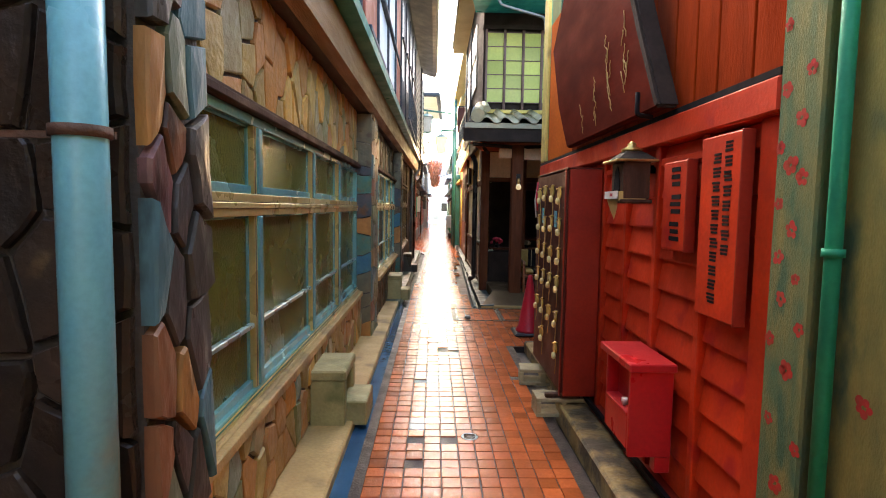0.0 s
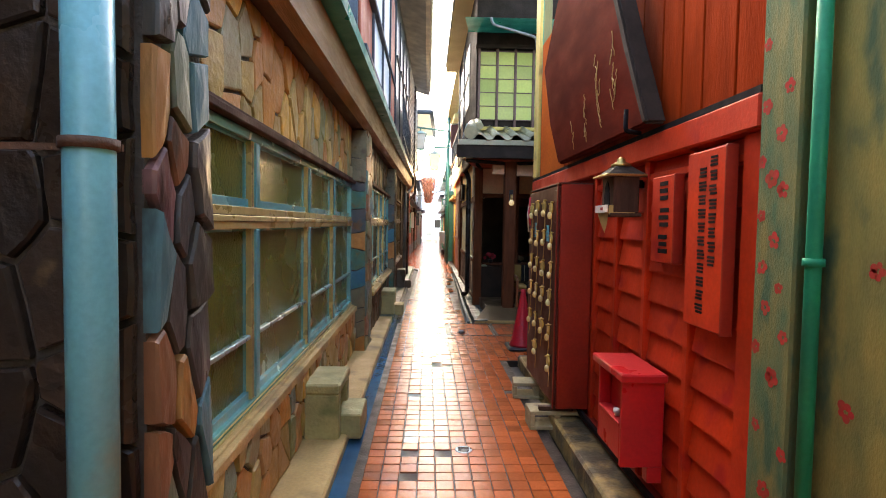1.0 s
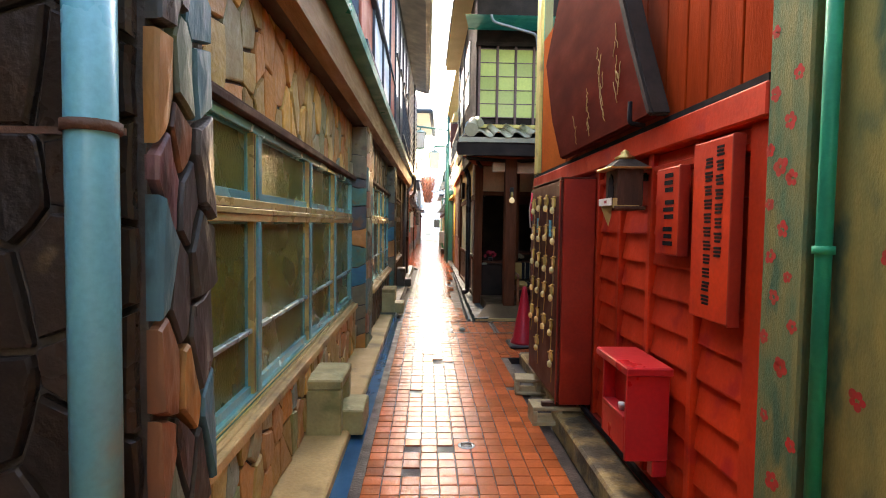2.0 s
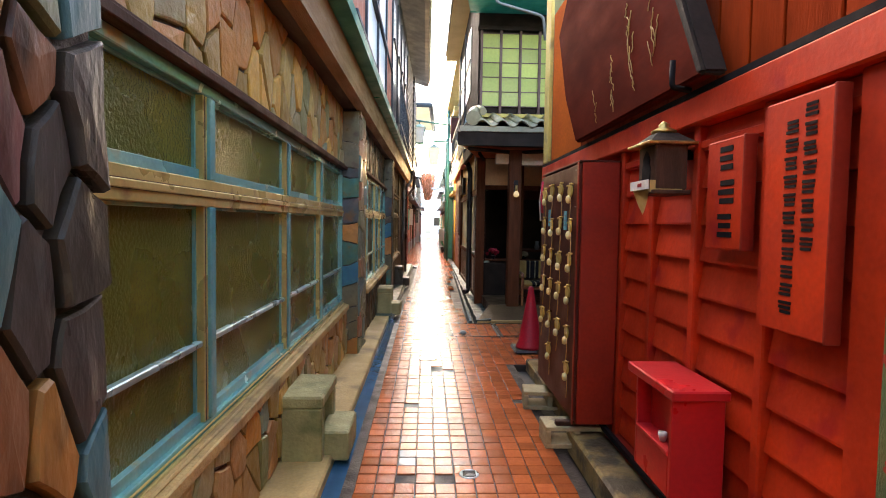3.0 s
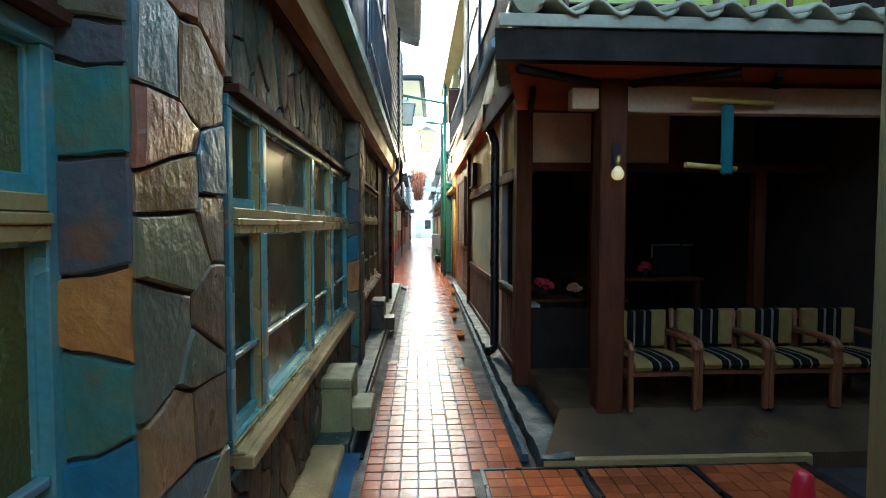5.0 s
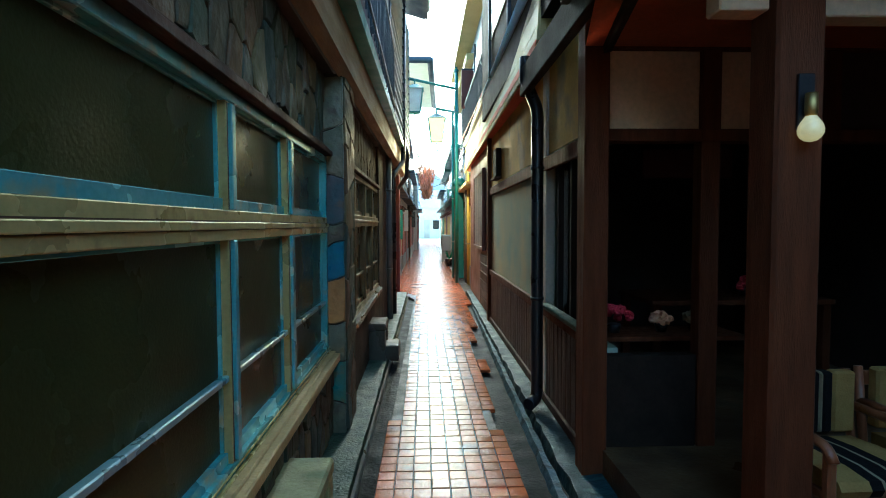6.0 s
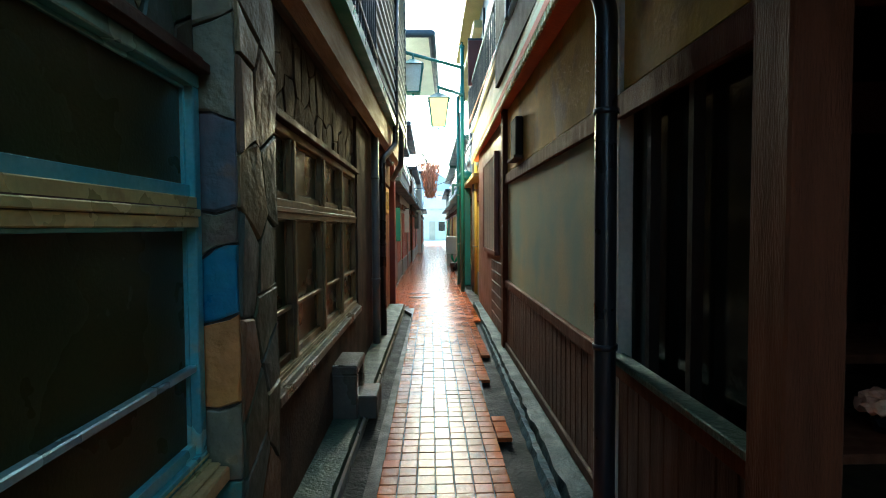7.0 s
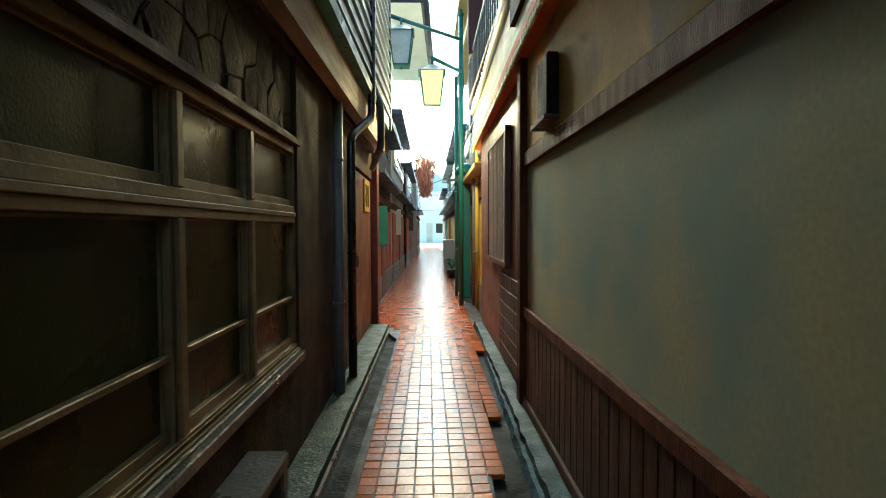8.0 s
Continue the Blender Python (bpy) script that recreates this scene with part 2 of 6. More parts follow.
M_PLASTER_Y = mat("yellowed_plaster", (0.74, 0.42, 0.05), (0.50, 0.29, 0.05), 2.6, 0.75, 0.1, 0.3, 40, stain=(0.24, 0.16, 0.06), stain_scale=2, stain_at=0.54)
M_WHITEPANEL = mat("beige_plaster_panel", (0.80, 0.58, 0.36), (0.72, 0.52, 0.32), 3, 0.75, 0.1, 0.2, 40)
M_WAINSCOT = mat("brown_wainscot_board", (0.09, 0.034, 0.016), (0.045, 0.02, 0.011), 4, 0.55, 0.15, 0.4, 40, stretch=(4, 4, 0.5), rand=0.25, spec=0.3)
M_SHOJI = mat("yellow_green_glass_paper", (0.52, 0.54, 0.08), (0.40, 0.46, 0.09), 2.0, 0.45, 0.15, 0.15, 30, rand=0.22)
M_MULLION = mat("brown_window_bar", (0.14, 0.055, 0.035), (0.09, 0.04, 0.025), 5, 0.5, 0.12, 0.3, 50)
M_ROOFTILE = mat("grey_roof_tile", (0.42, 0.37, 0.22), (0.28, 0.26, 0.16), 6, 0.4, 0.15, 0.3, 40, rand=0.2)
M_DARKTIMBER = mat("blackened_timber", (0.032, 0.020, 0.013), (0.018, 0.013, 0.009), 5, 0.8, 0.12, 0.4, 40, spec=0.2)
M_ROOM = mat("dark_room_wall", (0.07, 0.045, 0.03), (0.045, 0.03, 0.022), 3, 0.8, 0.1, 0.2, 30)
M_CHAIRWOOD = mat("varnished_chair_wood", (0.33, 0.12, 0.045), (0.24, 0.085, 0.035), 5, 0.35, 0.1, 0.2, 40, stretch=(4, 4, 0.6))
M_CUSHION = mat("ochre_cushion", (0.40, 0.26, 0.08), (0.32, 0.20, 0.06), 12, 0.85, 0.1, 0.4, 120, spec=0.1)
M_STRIPE = mat("black_stripe_cloth", (0.010, 0.010, 0.010), (0.016, 0.015, 0.014), 12, 0.9, 0.05, 0.4, 120, spec=0.05)
M_PALESTRIPE = mat("pale_stripe_cloth", (0.34, 0.28, 0.16), None, 12, 0.8, 0.1, 0.4, 120, spec=0.1)
M_CONE = mat("red_cone_plastic", (0.62, 0.018, 0.035), (0.55, 0.015, 0.03), 4, 0.4, 0.1, 0.08, 50)
M_RUBBER = mat("black_rubber", (0.02, 0.018, 0.018), None, 6, 0.6, 0.1, 0.2, 60)
M_TAG = mat("gilded_wood_tag", (0.66, 0.44, 0.10), (0.52, 0.34, 0.075), 14, 0.35, 0.12, 0.2, 60, rand=0.2)
M_BEAD = mat("pale_bead", (0.85, 0.66, 0.28), (0.75, 0.56, 0.22), 14, 0.35, 0.1, 0.1, 60)
M_STRING = mat("ochre_string", (0.60, 0.38, 0.12), None, 20, 0.8, 0.1, 0.1, 80)
M_BRASS = mat("brass", (0.62, 0.42, 0.13), (0.45, 0.30, 0.1), 10, 0.35, 0.12, 0.1, 60, metal=0.85)
M_BOARDFACE = mat("dark_red_brown_board_face", (0.10, 0.018, 0.010), (0.065, 0.012, 0.008), 4, 0.5, 0.12, 0.08, 50, spec=0.2)
M_INK = mat("black_ink", (0.012, 0.009, 0.009), None, 20, 0.8, 0.1, 0.1, 60, spec=0.1)
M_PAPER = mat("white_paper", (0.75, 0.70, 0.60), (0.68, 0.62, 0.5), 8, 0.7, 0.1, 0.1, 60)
M_CARD = mat("yellowed_card", (0.52, 0.34, 0.10), (0.45, 0.28, 0.08), 8, 0.6, 0.1, 0.1, 60)
M_BLUECARD = mat("pale_blue_card", (0.10, 0.46, 0.52), (0.08, 0.40, 0.46), 8, 0.5, 0.1, 0.1, 60)
M_BLOCK = mat("pale_concrete_block", (0.45, 0.36, 0.18), (0.34, 0.28, 0.15), 8, 0.7, 0.12, 0.7, 50, stain=(0.14, 0.11, 0.07), stain_scale=6, stain_at=0.58)
M_STEP = mat("mossy_step_concrete", (0.42, 0.37, 0.15), (0.26, 0.24, 0.10), 6, 0.6, 0.15, 0.6, 50, stain=(0.14, 0.16, 0.05), stain_scale=4, stain_at=0.56)
M_BLUEPANEL = mat("pale_blue_panel", (0.62, 0.76, 0.84), (0.54, 0.68, 0.77), 3, 0.45, 0.1, 0.1, 40)
M_SIDING = mat("blue_grey_siding", (0.22, 0.30, 0.36), (0.17, 0.24, 0.29), 3, 0.5, 0.1, 0.15, 40)
M_BLUEDARK = mat("dark_blue_timber", (0.03, 0.05, 0.075), (0.02, 0.035, 0.055), 4, 0.55, 0.12, 0.3, 40)
M_GREYPIPE = mat("grey_pipe", (0.20, 0.21, 0.19), (0.15, 0.155, 0.14), 5, 0.45, 0.1, 0.1, 60)
M_DARKWALL = mat("dark_stucco", (0.075, 0.04, 0.019), (0.035, 0.021, 0.012), 4, 0.8, 0.12, 0.6, 40, stain=(0.022, 0.018, 0.013), stain_scale=3, stain_at=0.55, spec=0.2)
M_BROWNDOOR = mat("brown_door_paint", (0.20, 0.075, 0.045), (0.14, 0.055, 0.035), 3, 0.5, 0.12, 0.2, 40)
M_DARKRED = mat("dark_red_post", (0.16, 0.035, 0.03), (0.11, 0.028, 0.024), 4, 0.45, 0.12, 0.2, 40)
M_FARRED = mat("red_brown_facade_board", (0.44, 0.10, 0.045), (0.30, 0.07, 0.035), 4, 0.55, 0.12, 0.3, 40, rand=0.25)
M_FARPALE = mat("pale_facade", (0.66, 0.56, 0.42), (0.54, 0.47, 0.36), 2, 0.7, 0.1, 0.2, 40, rand=0.2)
M_FARGREY = mat("grey_facade", (0.26, 0.28, 0.27), (0.2, 0.22, 0.21), 2, 0.7, 0.1, 0.2, 40, rand=0.2)
M_CREAM = mat("cream_soffit", (0.68, 0.55, 0.22), (0.58, 0.47, 0.20), 3, 0.6, 0.1, 0.15, 40)
M_WHITE = mat("white_paint", (0.78, 0.78, 0.74), (0.68, 0.68, 0.66), 4, 0.5, 0.1, 0.1, 40)
M_AC = mat("pale_grey_enamel", (0.62, 0.64, 0.60), (0.55, 0.57, 0.54), 4, 0.4, 0.1, 0.1, 40)
M_LAMPGLASS = mat("lit_frosted_glass", (0.45, 0.36, 0.18), None, 6, 0.4, 0.1, 0.05, 40, emit=(1.0, 0.68, 0.28), power=0.30)
# Bluish-white base holds the brightness of sky showing through the glass.
M_GLASS_SKYPALE = mat("sky_pale_frosted_glass", (0.70, 0.82, 0.84), None, 6, 0.3, 0.1, 0.05, 40)
M_BULB = mat("lit_bulb_glass", (0.8, 0.7, 0.45), None, 6, 0.2, 0.05, 0.0, 40, emit=(1.0, 0.75, 0.35), power=0.05)
M_REDGLOW = mat("red_flower_cloth", (0.70, 0.03, 0.06), (0.6, 0.025, 0.05), 10, 0.6, 0.1, 0.2, 60)
M_BLOSSOM = mat("dry_orange_foliage", (0.92, 0.46, 0.26), (0.78, 0.36, 0.20), 6, 0.8, 0.1, 0.2, 60, island=0.35)
M_BARK = mat("bare_branch_bark", (0.10, 0.085, 0.07), (0.07, 0.06, 0.05), 8, 0.8, 0.1, 0.4, 40)
M_TRANSL = mat("translucent_sheet", (0.85, 0.85, 0.70), (0.75, 0.76, 0.62), 3, 0.7, 0.1, 0.05, 40, trans=0.3)
# Blue-grey roof colour lightened; the paleness is distance haze.
M_BLUEROOF = mat("hazed_blue_grey_roof", (0.66, 0.75, 0.82), (0.6, 0.7, 0.78), 3, 0.5, 0.1, 0.2, 40)
M_CABLE = mat("black_cable", (0.02, 0.02, 0.02), None, 6, 0.6, 0.1, 0.0, 60)
M_STEEL = mat("galvanised_steel", (0.4, 0.41, 0.4), (0.32, 0.33, 0.32), 8, 0.35, 0.12, 0.1, 60, metal=0.8)


# ---- mesh helpers ----
def box(bm, x0, x1, y0, y1, z0, z1, bevel=0.0):
    """A box, with its edges cut off by bevel."""
    m = Matrix.LocRotScale(((x0 + x1) / 2, (y0 + y1) / 2, (z0 + z1) / 2), None, (abs(x1 - x0), abs(y1 - y0), abs(z1 - z0)))
    made = bmesh.ops.create_cube(bm, size=1.0, matrix=m)["verts"]
    if bevel:
        edges = {e for v in made for e in v.link_edges}
        bmesh.ops.bevel(bm, geom=list(edges), offset=bevel, segments=1, affect="EDGES")
    return bm


def boxes(*rows, bevel=0.0):
    bm = bmesh.new()
    for r in rows:
        box(bm, *r, bevel=bevel)
    return bm


def prism(bm, profile, y0, y1, shift=0.0):
    """A profile of (x, z) drawn out along y; shift moves its far end in x."""
    a = [bm.verts.new((x, y0, z)) for x, z in profile]
    b = [bm.verts.new((x + shift, y1, z)) for x, z in profile]
    k = len(a)
    bm.faces.new(a)
    bm.faces.new(b[::-1])
    for i in range(k):
        bm.faces.new((a[i], b[i], b[(i + 1) % k], a[(i + 1) % k]))
    bmesh.ops.recalc_face_normals(bm, faces=bm.faces[:])
    return bm


def ragged(bm, profile, y0, y1, shift, amp, step=0.11, seed=3):
    """A profile of (x, z) drawn out along y with worn, uneven edges."""
    rng = random.Random(seed)
    n = int((y1 - y0) / step)
    rings = []
    for i in range(n + 1):
        k = i / n
        rings.append([bm.verts.new((x + shift * k + rng.uniform(-amp, amp), y0 + (y1 - y0) * k, z + (rng.uniform(-amp, amp) * 0.6 if z > -0.05 else 0))) for x, z in profile])
    m = len(profile)
    bm.faces.new(rings[0])
    bm.faces.new(rings[-1][::-1])
    for a, b in zip(rings, rings[1:]):
        for i in range(m):
            bm.faces.new((a[i], b[i], b[(i + 1) % m], a[(i + 1) % m]))
    bmesh.ops.recalc_face_normals(bm, faces=bm.faces[:])
    return bm


def tube(bm, pts, r, n=12, r2=None):
    """A round tube through points, tapering from r to r2."""
    pts = [Vector(p) for p in pts]
    rings, side = [], None
    for i, p in enumerate(pts):
        a, c = pts[max(i - 1, 0)], pts[min(i + 1, len(pts) - 1)]
        d = (c - a).normalized()
        if side is None:
            side = d.cross(Vector((0.3, 0.9, 0.2))).normalized()
        side = (side - d * side.dot(d)).normalized()
        up = d.cross(side)
        rr = r if r2 is None else r + (r2 - r) * i / (len(pts) - 1)
        rings.append([bm.verts.new(p + rr * (math.cos(2 * math.pi * k / n) * side + math.sin(2 * math.pi * k / n) * up)) for k in range(n)])
    for a, b in zip(rings, rings[1:]):
        for k in range(n):
            f = bm.faces.new((a[k], a[(k + 1) % n], b[(k + 1) % n], b[k]))
            f.smooth = True
    bm.faces.new(rings[0][::-1])
    bm.faces.new(rings[-1])
    return bm


def bend(pts, r=0.06, n=4):
    """Rounds the corners of a polyline."""
    pts = [Vector(p) for p in pts]
    out = [pts[0]]
    for a, b, c in zip(pts, pts[1:], pts[2:]):
        p, q = b + (a - b).normalized() * r, b + (c - b).normalized() * r
        for i in range(n + 1):
            t = i / n
            out.append(p * (1 - t) ** 2 + b * 2 * t * (1 - t) + q * t * t)
    return out + [pts[-1]]


def lathe(bm, rows, centre=(0, 0, 0), n=20):
    """A turned shape from rows of (radius, height)."""
    c = Vector(centre)
    rings = [[bm.verts.new(c + Vector((r * math.cos(2 * math.pi * k / n), r * math.sin(2 * math.pi * k / n), z))) for k in range(n)] for r, z in rows]
    for a, b in zip(rings, rings[1:]):
        for k in range(n):
            f = bm.faces.new((a[k], a[(k + 1) % n], b[(k + 1) % n], b[k]))
            f.smooth = True
    bm.faces.new(rings[0][::-1])
    bm.faces.new(rings[-1])
    return bm


def mesh_of(name, bm, material):
    me = bpy.data.meshes.new(name)
    bm.normal_update()
    bm.to_mesh(me)
    bm.free()
    me.materials.append(material)
    return me


def structure(name, bm, material, label, category):
    return tagged(new(name, mesh_of(name, bm, material)), label, category, kind="structure")


def thing(name, at, label, category, group="", kind=""):
    ob = new(name)
    ob.empty_display_size = 0.1
    ob.location = at
    bpy.context.view_layer.update()
    return tagged(ob, label, category, group, kind)


def part(name, bm, material, parent, label=""):
    """One mesh in world coordinates, hung under a thing or a part."""
    ob = new(name, mesh_of(name, bm, material))
    ob.parent = parent
    ob.matrix_parent_inverse = Matrix.Translation(-parent.location)
    return tagged(ob, label)


def solid(name, bm, material, label, category, group=""):
    return tagged(new(name, mesh_of(name, bm, material)), label, category, group)


# ---- ground and floor of the lane ----
RNG = random.Random(7)
structure("ground", boxes((-60, 60, -40, 120, -0.3, -0.075)), M_GROUND, "dark wet earth and asphalt under the lane", "ground")


def lerp(y, rows):
    for (a, p), (b, q) in zip(rows, rows[1:]):
        if y <= b:
            return p + (q - p) * max(0.0, y - a) / (b - a)
    return rows[-1][1]


RIGHT_EDGE = [(-3, 0.80), (5.75, 0.84), (7.9, 0.62), (10.4, 0.50), (13, 0.58), (17, 0.82), (60, 0.95)]
LEFT_EDGE = [(-3, -0.42), (8, -0.42), (10.4, -0.36), (17.6, -0.30), (18.2, -0.80), (60, -0.80)]
PITCH, TILE = 0.105, 0.0992
bed = bmesh.new()
box(bed, -0.43, 0.86, -3.0, 5.75, -0.08, -0.009)
box(bed, -0.43, 2.35, 5.75, 7.9, -0.08, -0.009)
for y0 in range(8, 18):
    a, b = (7.9 if y0 == 8 else y0), y0 + 1
    va = [bed.verts.new(p) for p in ((lerp(a, LEFT_EDGE) + 0.02, a, -0.08), (lerp(a, RIGHT_EDGE) - 0.09, a, -0.08), (lerp(a, RIGHT_EDGE) - 0.09, a, -0.009), (lerp(a, LEFT_EDGE) + 0.02, a, -0.009))]
    vb = [bed.verts.new(p) for p in ((lerp(b, LEFT_EDGE) + 0.02, b, -0.08), (lerp(b, RIGHT_EDGE) - 0.09, b, -0.08), (lerp(b, RIGHT_EDGE) - 0.09, b, -0.009), (lerp(b, LEFT_EDGE) + 0.02, b, -0.009))]
    bed.faces.new(va)
    bed.faces.new(vb[::-1])
    for i in range(4):
        bed.faces.new((va[i], vb[i], vb[(i + 1) % 4], va[(i + 1) % 4]))
bmesh.ops.recalc_face_normals(bed, faces=bed.faces[:])
box(bed, -0.9, 1.0, 18.0, 52, -0.08, -0.009)
floor = structure("floor", bed, M_GROUT, "wet lane floor of small red terracotta tiles", "floor")


def tile_form(w, d, h, c=0.0028):
    v = []
    for z, s in ((-h, 0), (-c, 0), (0, c)):
        v += [(-w / 2 + s, -d / 2 + s, z), (w / 2 - s, -d / 2 + s, z), (w / 2 - s, d / 2 - s, z), (-w / 2 + s, d / 2 - s, z)]
    f = [(8, 9, 10, 11)]
    for a in (0, 4):
        f += [(a + i, a + (i + 1) % 4, a + 4 + (i + 1) % 4, a + 4 + i) for i in range(4)]
    return v, f


TV, TF = tile_form(TILE, TILE, 0.03)
spots = []
row = -3.0
while row < 50:
    lo, hi = lerp(row, LEFT_EDGE), lerp(row, RIGHT_EDGE)
    if 5.78 < row < 7.86:
        hi = 2.32
    elif row > 8.2:
        hi += 0.03 * math.sin(row * 2.3) + 0.02 * math.sin(row * 5.9)
    k = math.ceil((lo + 0.045) / PITCH)
    while k * PITCH + 0.05 < hi:
        x = k * PITCH
        hatch = 7.0 < row < 7.9 and 0.30 < x < 1.62
        if not hatch:
            spots.append((x, row))
        k += 1
    row += PITCH
# places where tiles are broken out or replaced by grey ones
GONE = [(-0.11, 3.42), (-0.11, 3.1), (0.13, 3.45), (-0.11, 4.6), (0.1, 5.55), (0.1, 5.66), (0.2, 5.5), (0.84, 4.6), (0.73, 4.7), (0.0, 2.7)]
GREY = [(-0.11, 3.75), (-0.11, 3.64), (0.0, 3.75), (0.0, 2.6), (-0.11, 2.6), (0.0, 4.9), (0.0, 5.0), (0.0, 5.2)]


def near(p, rows):
    return any(abs(p[0] - a) < 0.053 and abs(p[1] - b) < 0.053 for a, b in rows)


spots = [(x + RNG.uniform(-0.0015, 0.0015), y + RNG.uniform(-0.0015, 0.0015)) for x, y in spots if not near((x, y), GONE)]
singles = [s for s in spots if 2.55 < s[1] < 5.05][:292]
taken = set(singles)
rest = [s for s in spots if s not in taken]

# ---- strips beside the tiles ----
bm = boxes((-0.95, -0.53, 1.2, 8.2, -0.08, 0.035), bevel=0.012)
structure("pavement", bm, M_CONC, "worn pale concrete strip along the stone wall", "pavement")
bm = bmesh.new()
ragged(bm, [(-0.9, -0.08), (-0.50, -0.08), (-0.51, 0.03), (-0.70, 0.034), (-0.9, 0.035)], 8.2, 17.9, 0.05, 0.006)
structure("pavement", bm, M_MOSS, "mossy gravelly concrete strip by the gutter", "pavement")
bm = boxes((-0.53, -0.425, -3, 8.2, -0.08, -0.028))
structure("gutter", bm, M_GUTTER, "shallow wet gutter with the sky's reflection in its colour", "gutter")
bm = bmesh.new()
prism(bm, [(-0.50, -0.08), (-0.36, -0.08), (-0.36, -0.06), (-0.50, -0.06)], 8.2, 17.9, 0.06)
structure("gutter", bm, M_CHANNEL, "deep dark wet gutter along the wall", "gutter")
bm = bmesh.new()
prism(bm, [(-0.495, -0.06), (-0.48, -0.06), (-0.48, 0.008), (-0.495, 0.02)], 8.2, 17.9, 0.06)
structure("kerb", bm, M_STEEL, "thin worn bright metal edging of the gutter", "kerb")
bm = bmesh.new()
prism(bm, [(0.36, -0.075), (0.80, -0.075), (0.80, -0.06), (0.36, -0.06)], 7.9, 18, 0.12)
structure("gutter", bm, M_CHANNEL, "wet channel beside the tiles", "gutter")
bm = bmesh.new()
ragged(bm, [(0.69, -0.075), (0.90, -0.075), (0.90, 0.05), (0.80, 0.046), (0.70, 0.04)], 7.9, 18, 0.12, 0.012)
structure("kerb", bm, M_KERB, "dark wet concrete kerb along the plaster wall", "kerb")
bm = bmesh.new()
ragged(bm, [(0.59, -0.07), (0.66, -0.07), (0.655, -0.015), (0.615, -0.008)], 8.1, 17.5, 0.2, 0.008)
structure("kerb", bm, M_LIP, "low wet uneven stone lip inside the channel", "kerb")
ramp = bmesh.new()
box(ramp, 0.92, 3.6, 8.35, 12.6, -0.07, 0.19)
va = [ramp.verts.new(q) for q in ((0.72, 7.95, -0.07), (0.72, 7.95, 0.03), (0.92, 8.349, 0.187), (0.92, 8.349, -0.07))]
vb = [ramp.verts.new(q) for q in ((3.6, 7.95, -0.07), (3.6, 7.95, 0.03), (3.6, 8.349, 0.187), (3.6, 8.349, -0.07))]
ramp.faces.new(va)
ramp.faces.new(vb[::-1])
for i in range(4):
    ramp.faces.new((va[i], vb[i], vb[(i + 1) % 4], va[(i + 1) % 4]))
bmesh.ops.recalc_face_normals(ramp, faces=ramp.faces[:])
structure("kerb", boxes((0.70, 2.4, 7.90, 7.948, -0.07, 0.035), bevel=0.006), M_CONC, "pale worn concrete lip before the shop", "kerb")
structure("pavement", ramp, M_SHOPFLOOR, "wet brown concrete floor in front of the shop", "pavement")
structure("pavement", boxes((0.90, 1.6, -3.0, 3.9, -0.07, 0.09), bevel=0.015), M_LEDGE, "dirty concrete ledge with yellow-brown patches under the red wall", "pavement")
structure("pavement", boxes((0.98, 1.6, 3.9, 5.75, -0.07, 0.06), bevel=0.015), M_LEDGE, "dirty stained concrete ledge beside the votive board", "pavement")
structure("pavement", boxes((-3, 3, -6.2, -3.0, -0.07, -0.01)), M_CONC_DARK, "plain concrete paving behind the tiled lane", "pavement")


# ---- crazy-paved stone ----
def cells(u0, u1, v0, v1, w, h, gap, rng):
    """Irregular cells that fill a rectangle, with joints of the given gap."""
    nu, nv = max(1, round((u1 - u0) / w)), max(1, round((v1 - v0) / h))
    w, h = (u1 - u0) / nu, (v1 - v0) / nv
    seeds = [((i + 0.5 + rng.uniform(-0.38, 0.38)) * w + u0, (j + 0.5 + rng.uniform(-0.42, 0.42) + (0.5 if i % 2 else 0)) * h + v0)
             for i in range(nu) for j in range(-1, nv + 1)]
    out = []
    for s in seeds:
        poly = [(u0, v0), (u1, v0), (u1, v1), (u0, v1)]
        for t in seeds:
            if t is s or abs(t[0] - s[0]) > 3 * w or abs(t[1] - s[1]) > 3 * h:
                continue
            nx, ny = (t[0] - s[0]) / w ** 2, (t[1] - s[1]) / h ** 2
            ln = math.hypot(nx, ny)
            nx, ny = nx / ln, ny / ln
            lim = nx * (s[0] + t[0]) / 2 + ny * (s[1] + t[1]) / 2 - gap / 2
            new_poly = []
            for p, q in zip(poly, poly[1:] + poly[:1]):
                dp, dq = nx * p[0] + ny * p[1] - lim, nx * q[0] + ny * q[1] - lim
                if dp <= 0:
                    new_poly.append(p)
                if dp * dq < 0:
                    k = dp / (dp - dq)
                    new_poly.append((p[0] + k * (q[0] - p[0]), p[1] + k * (q[1] - p[1])))
            poly = new_poly
            if len(poly) < 3:
                break
        if len(poly) >= 3:
            area = abs(sum(p[0] * q[1] - q[0] * p[1] for p, q in zip(poly, poly[1:] + poly[:1]))) / 2
            if area > 0.0012:
                out.append(poly)
    return out


def roughen(poly, rng, amp):
    out = []
    for p, q in zip(poly, poly[1:] + poly[:1]):
        out.append(p)
        ln = math.hypot(q[0] - p[0], q[1] - p[1])
        if ln > 0.07:
            out.append(((p[0] + q[0]) / 2 + rng.uniform(-amp, amp), (p[1] + q[1]) / 2 + rng.uniform(-amp, amp)))
    return out


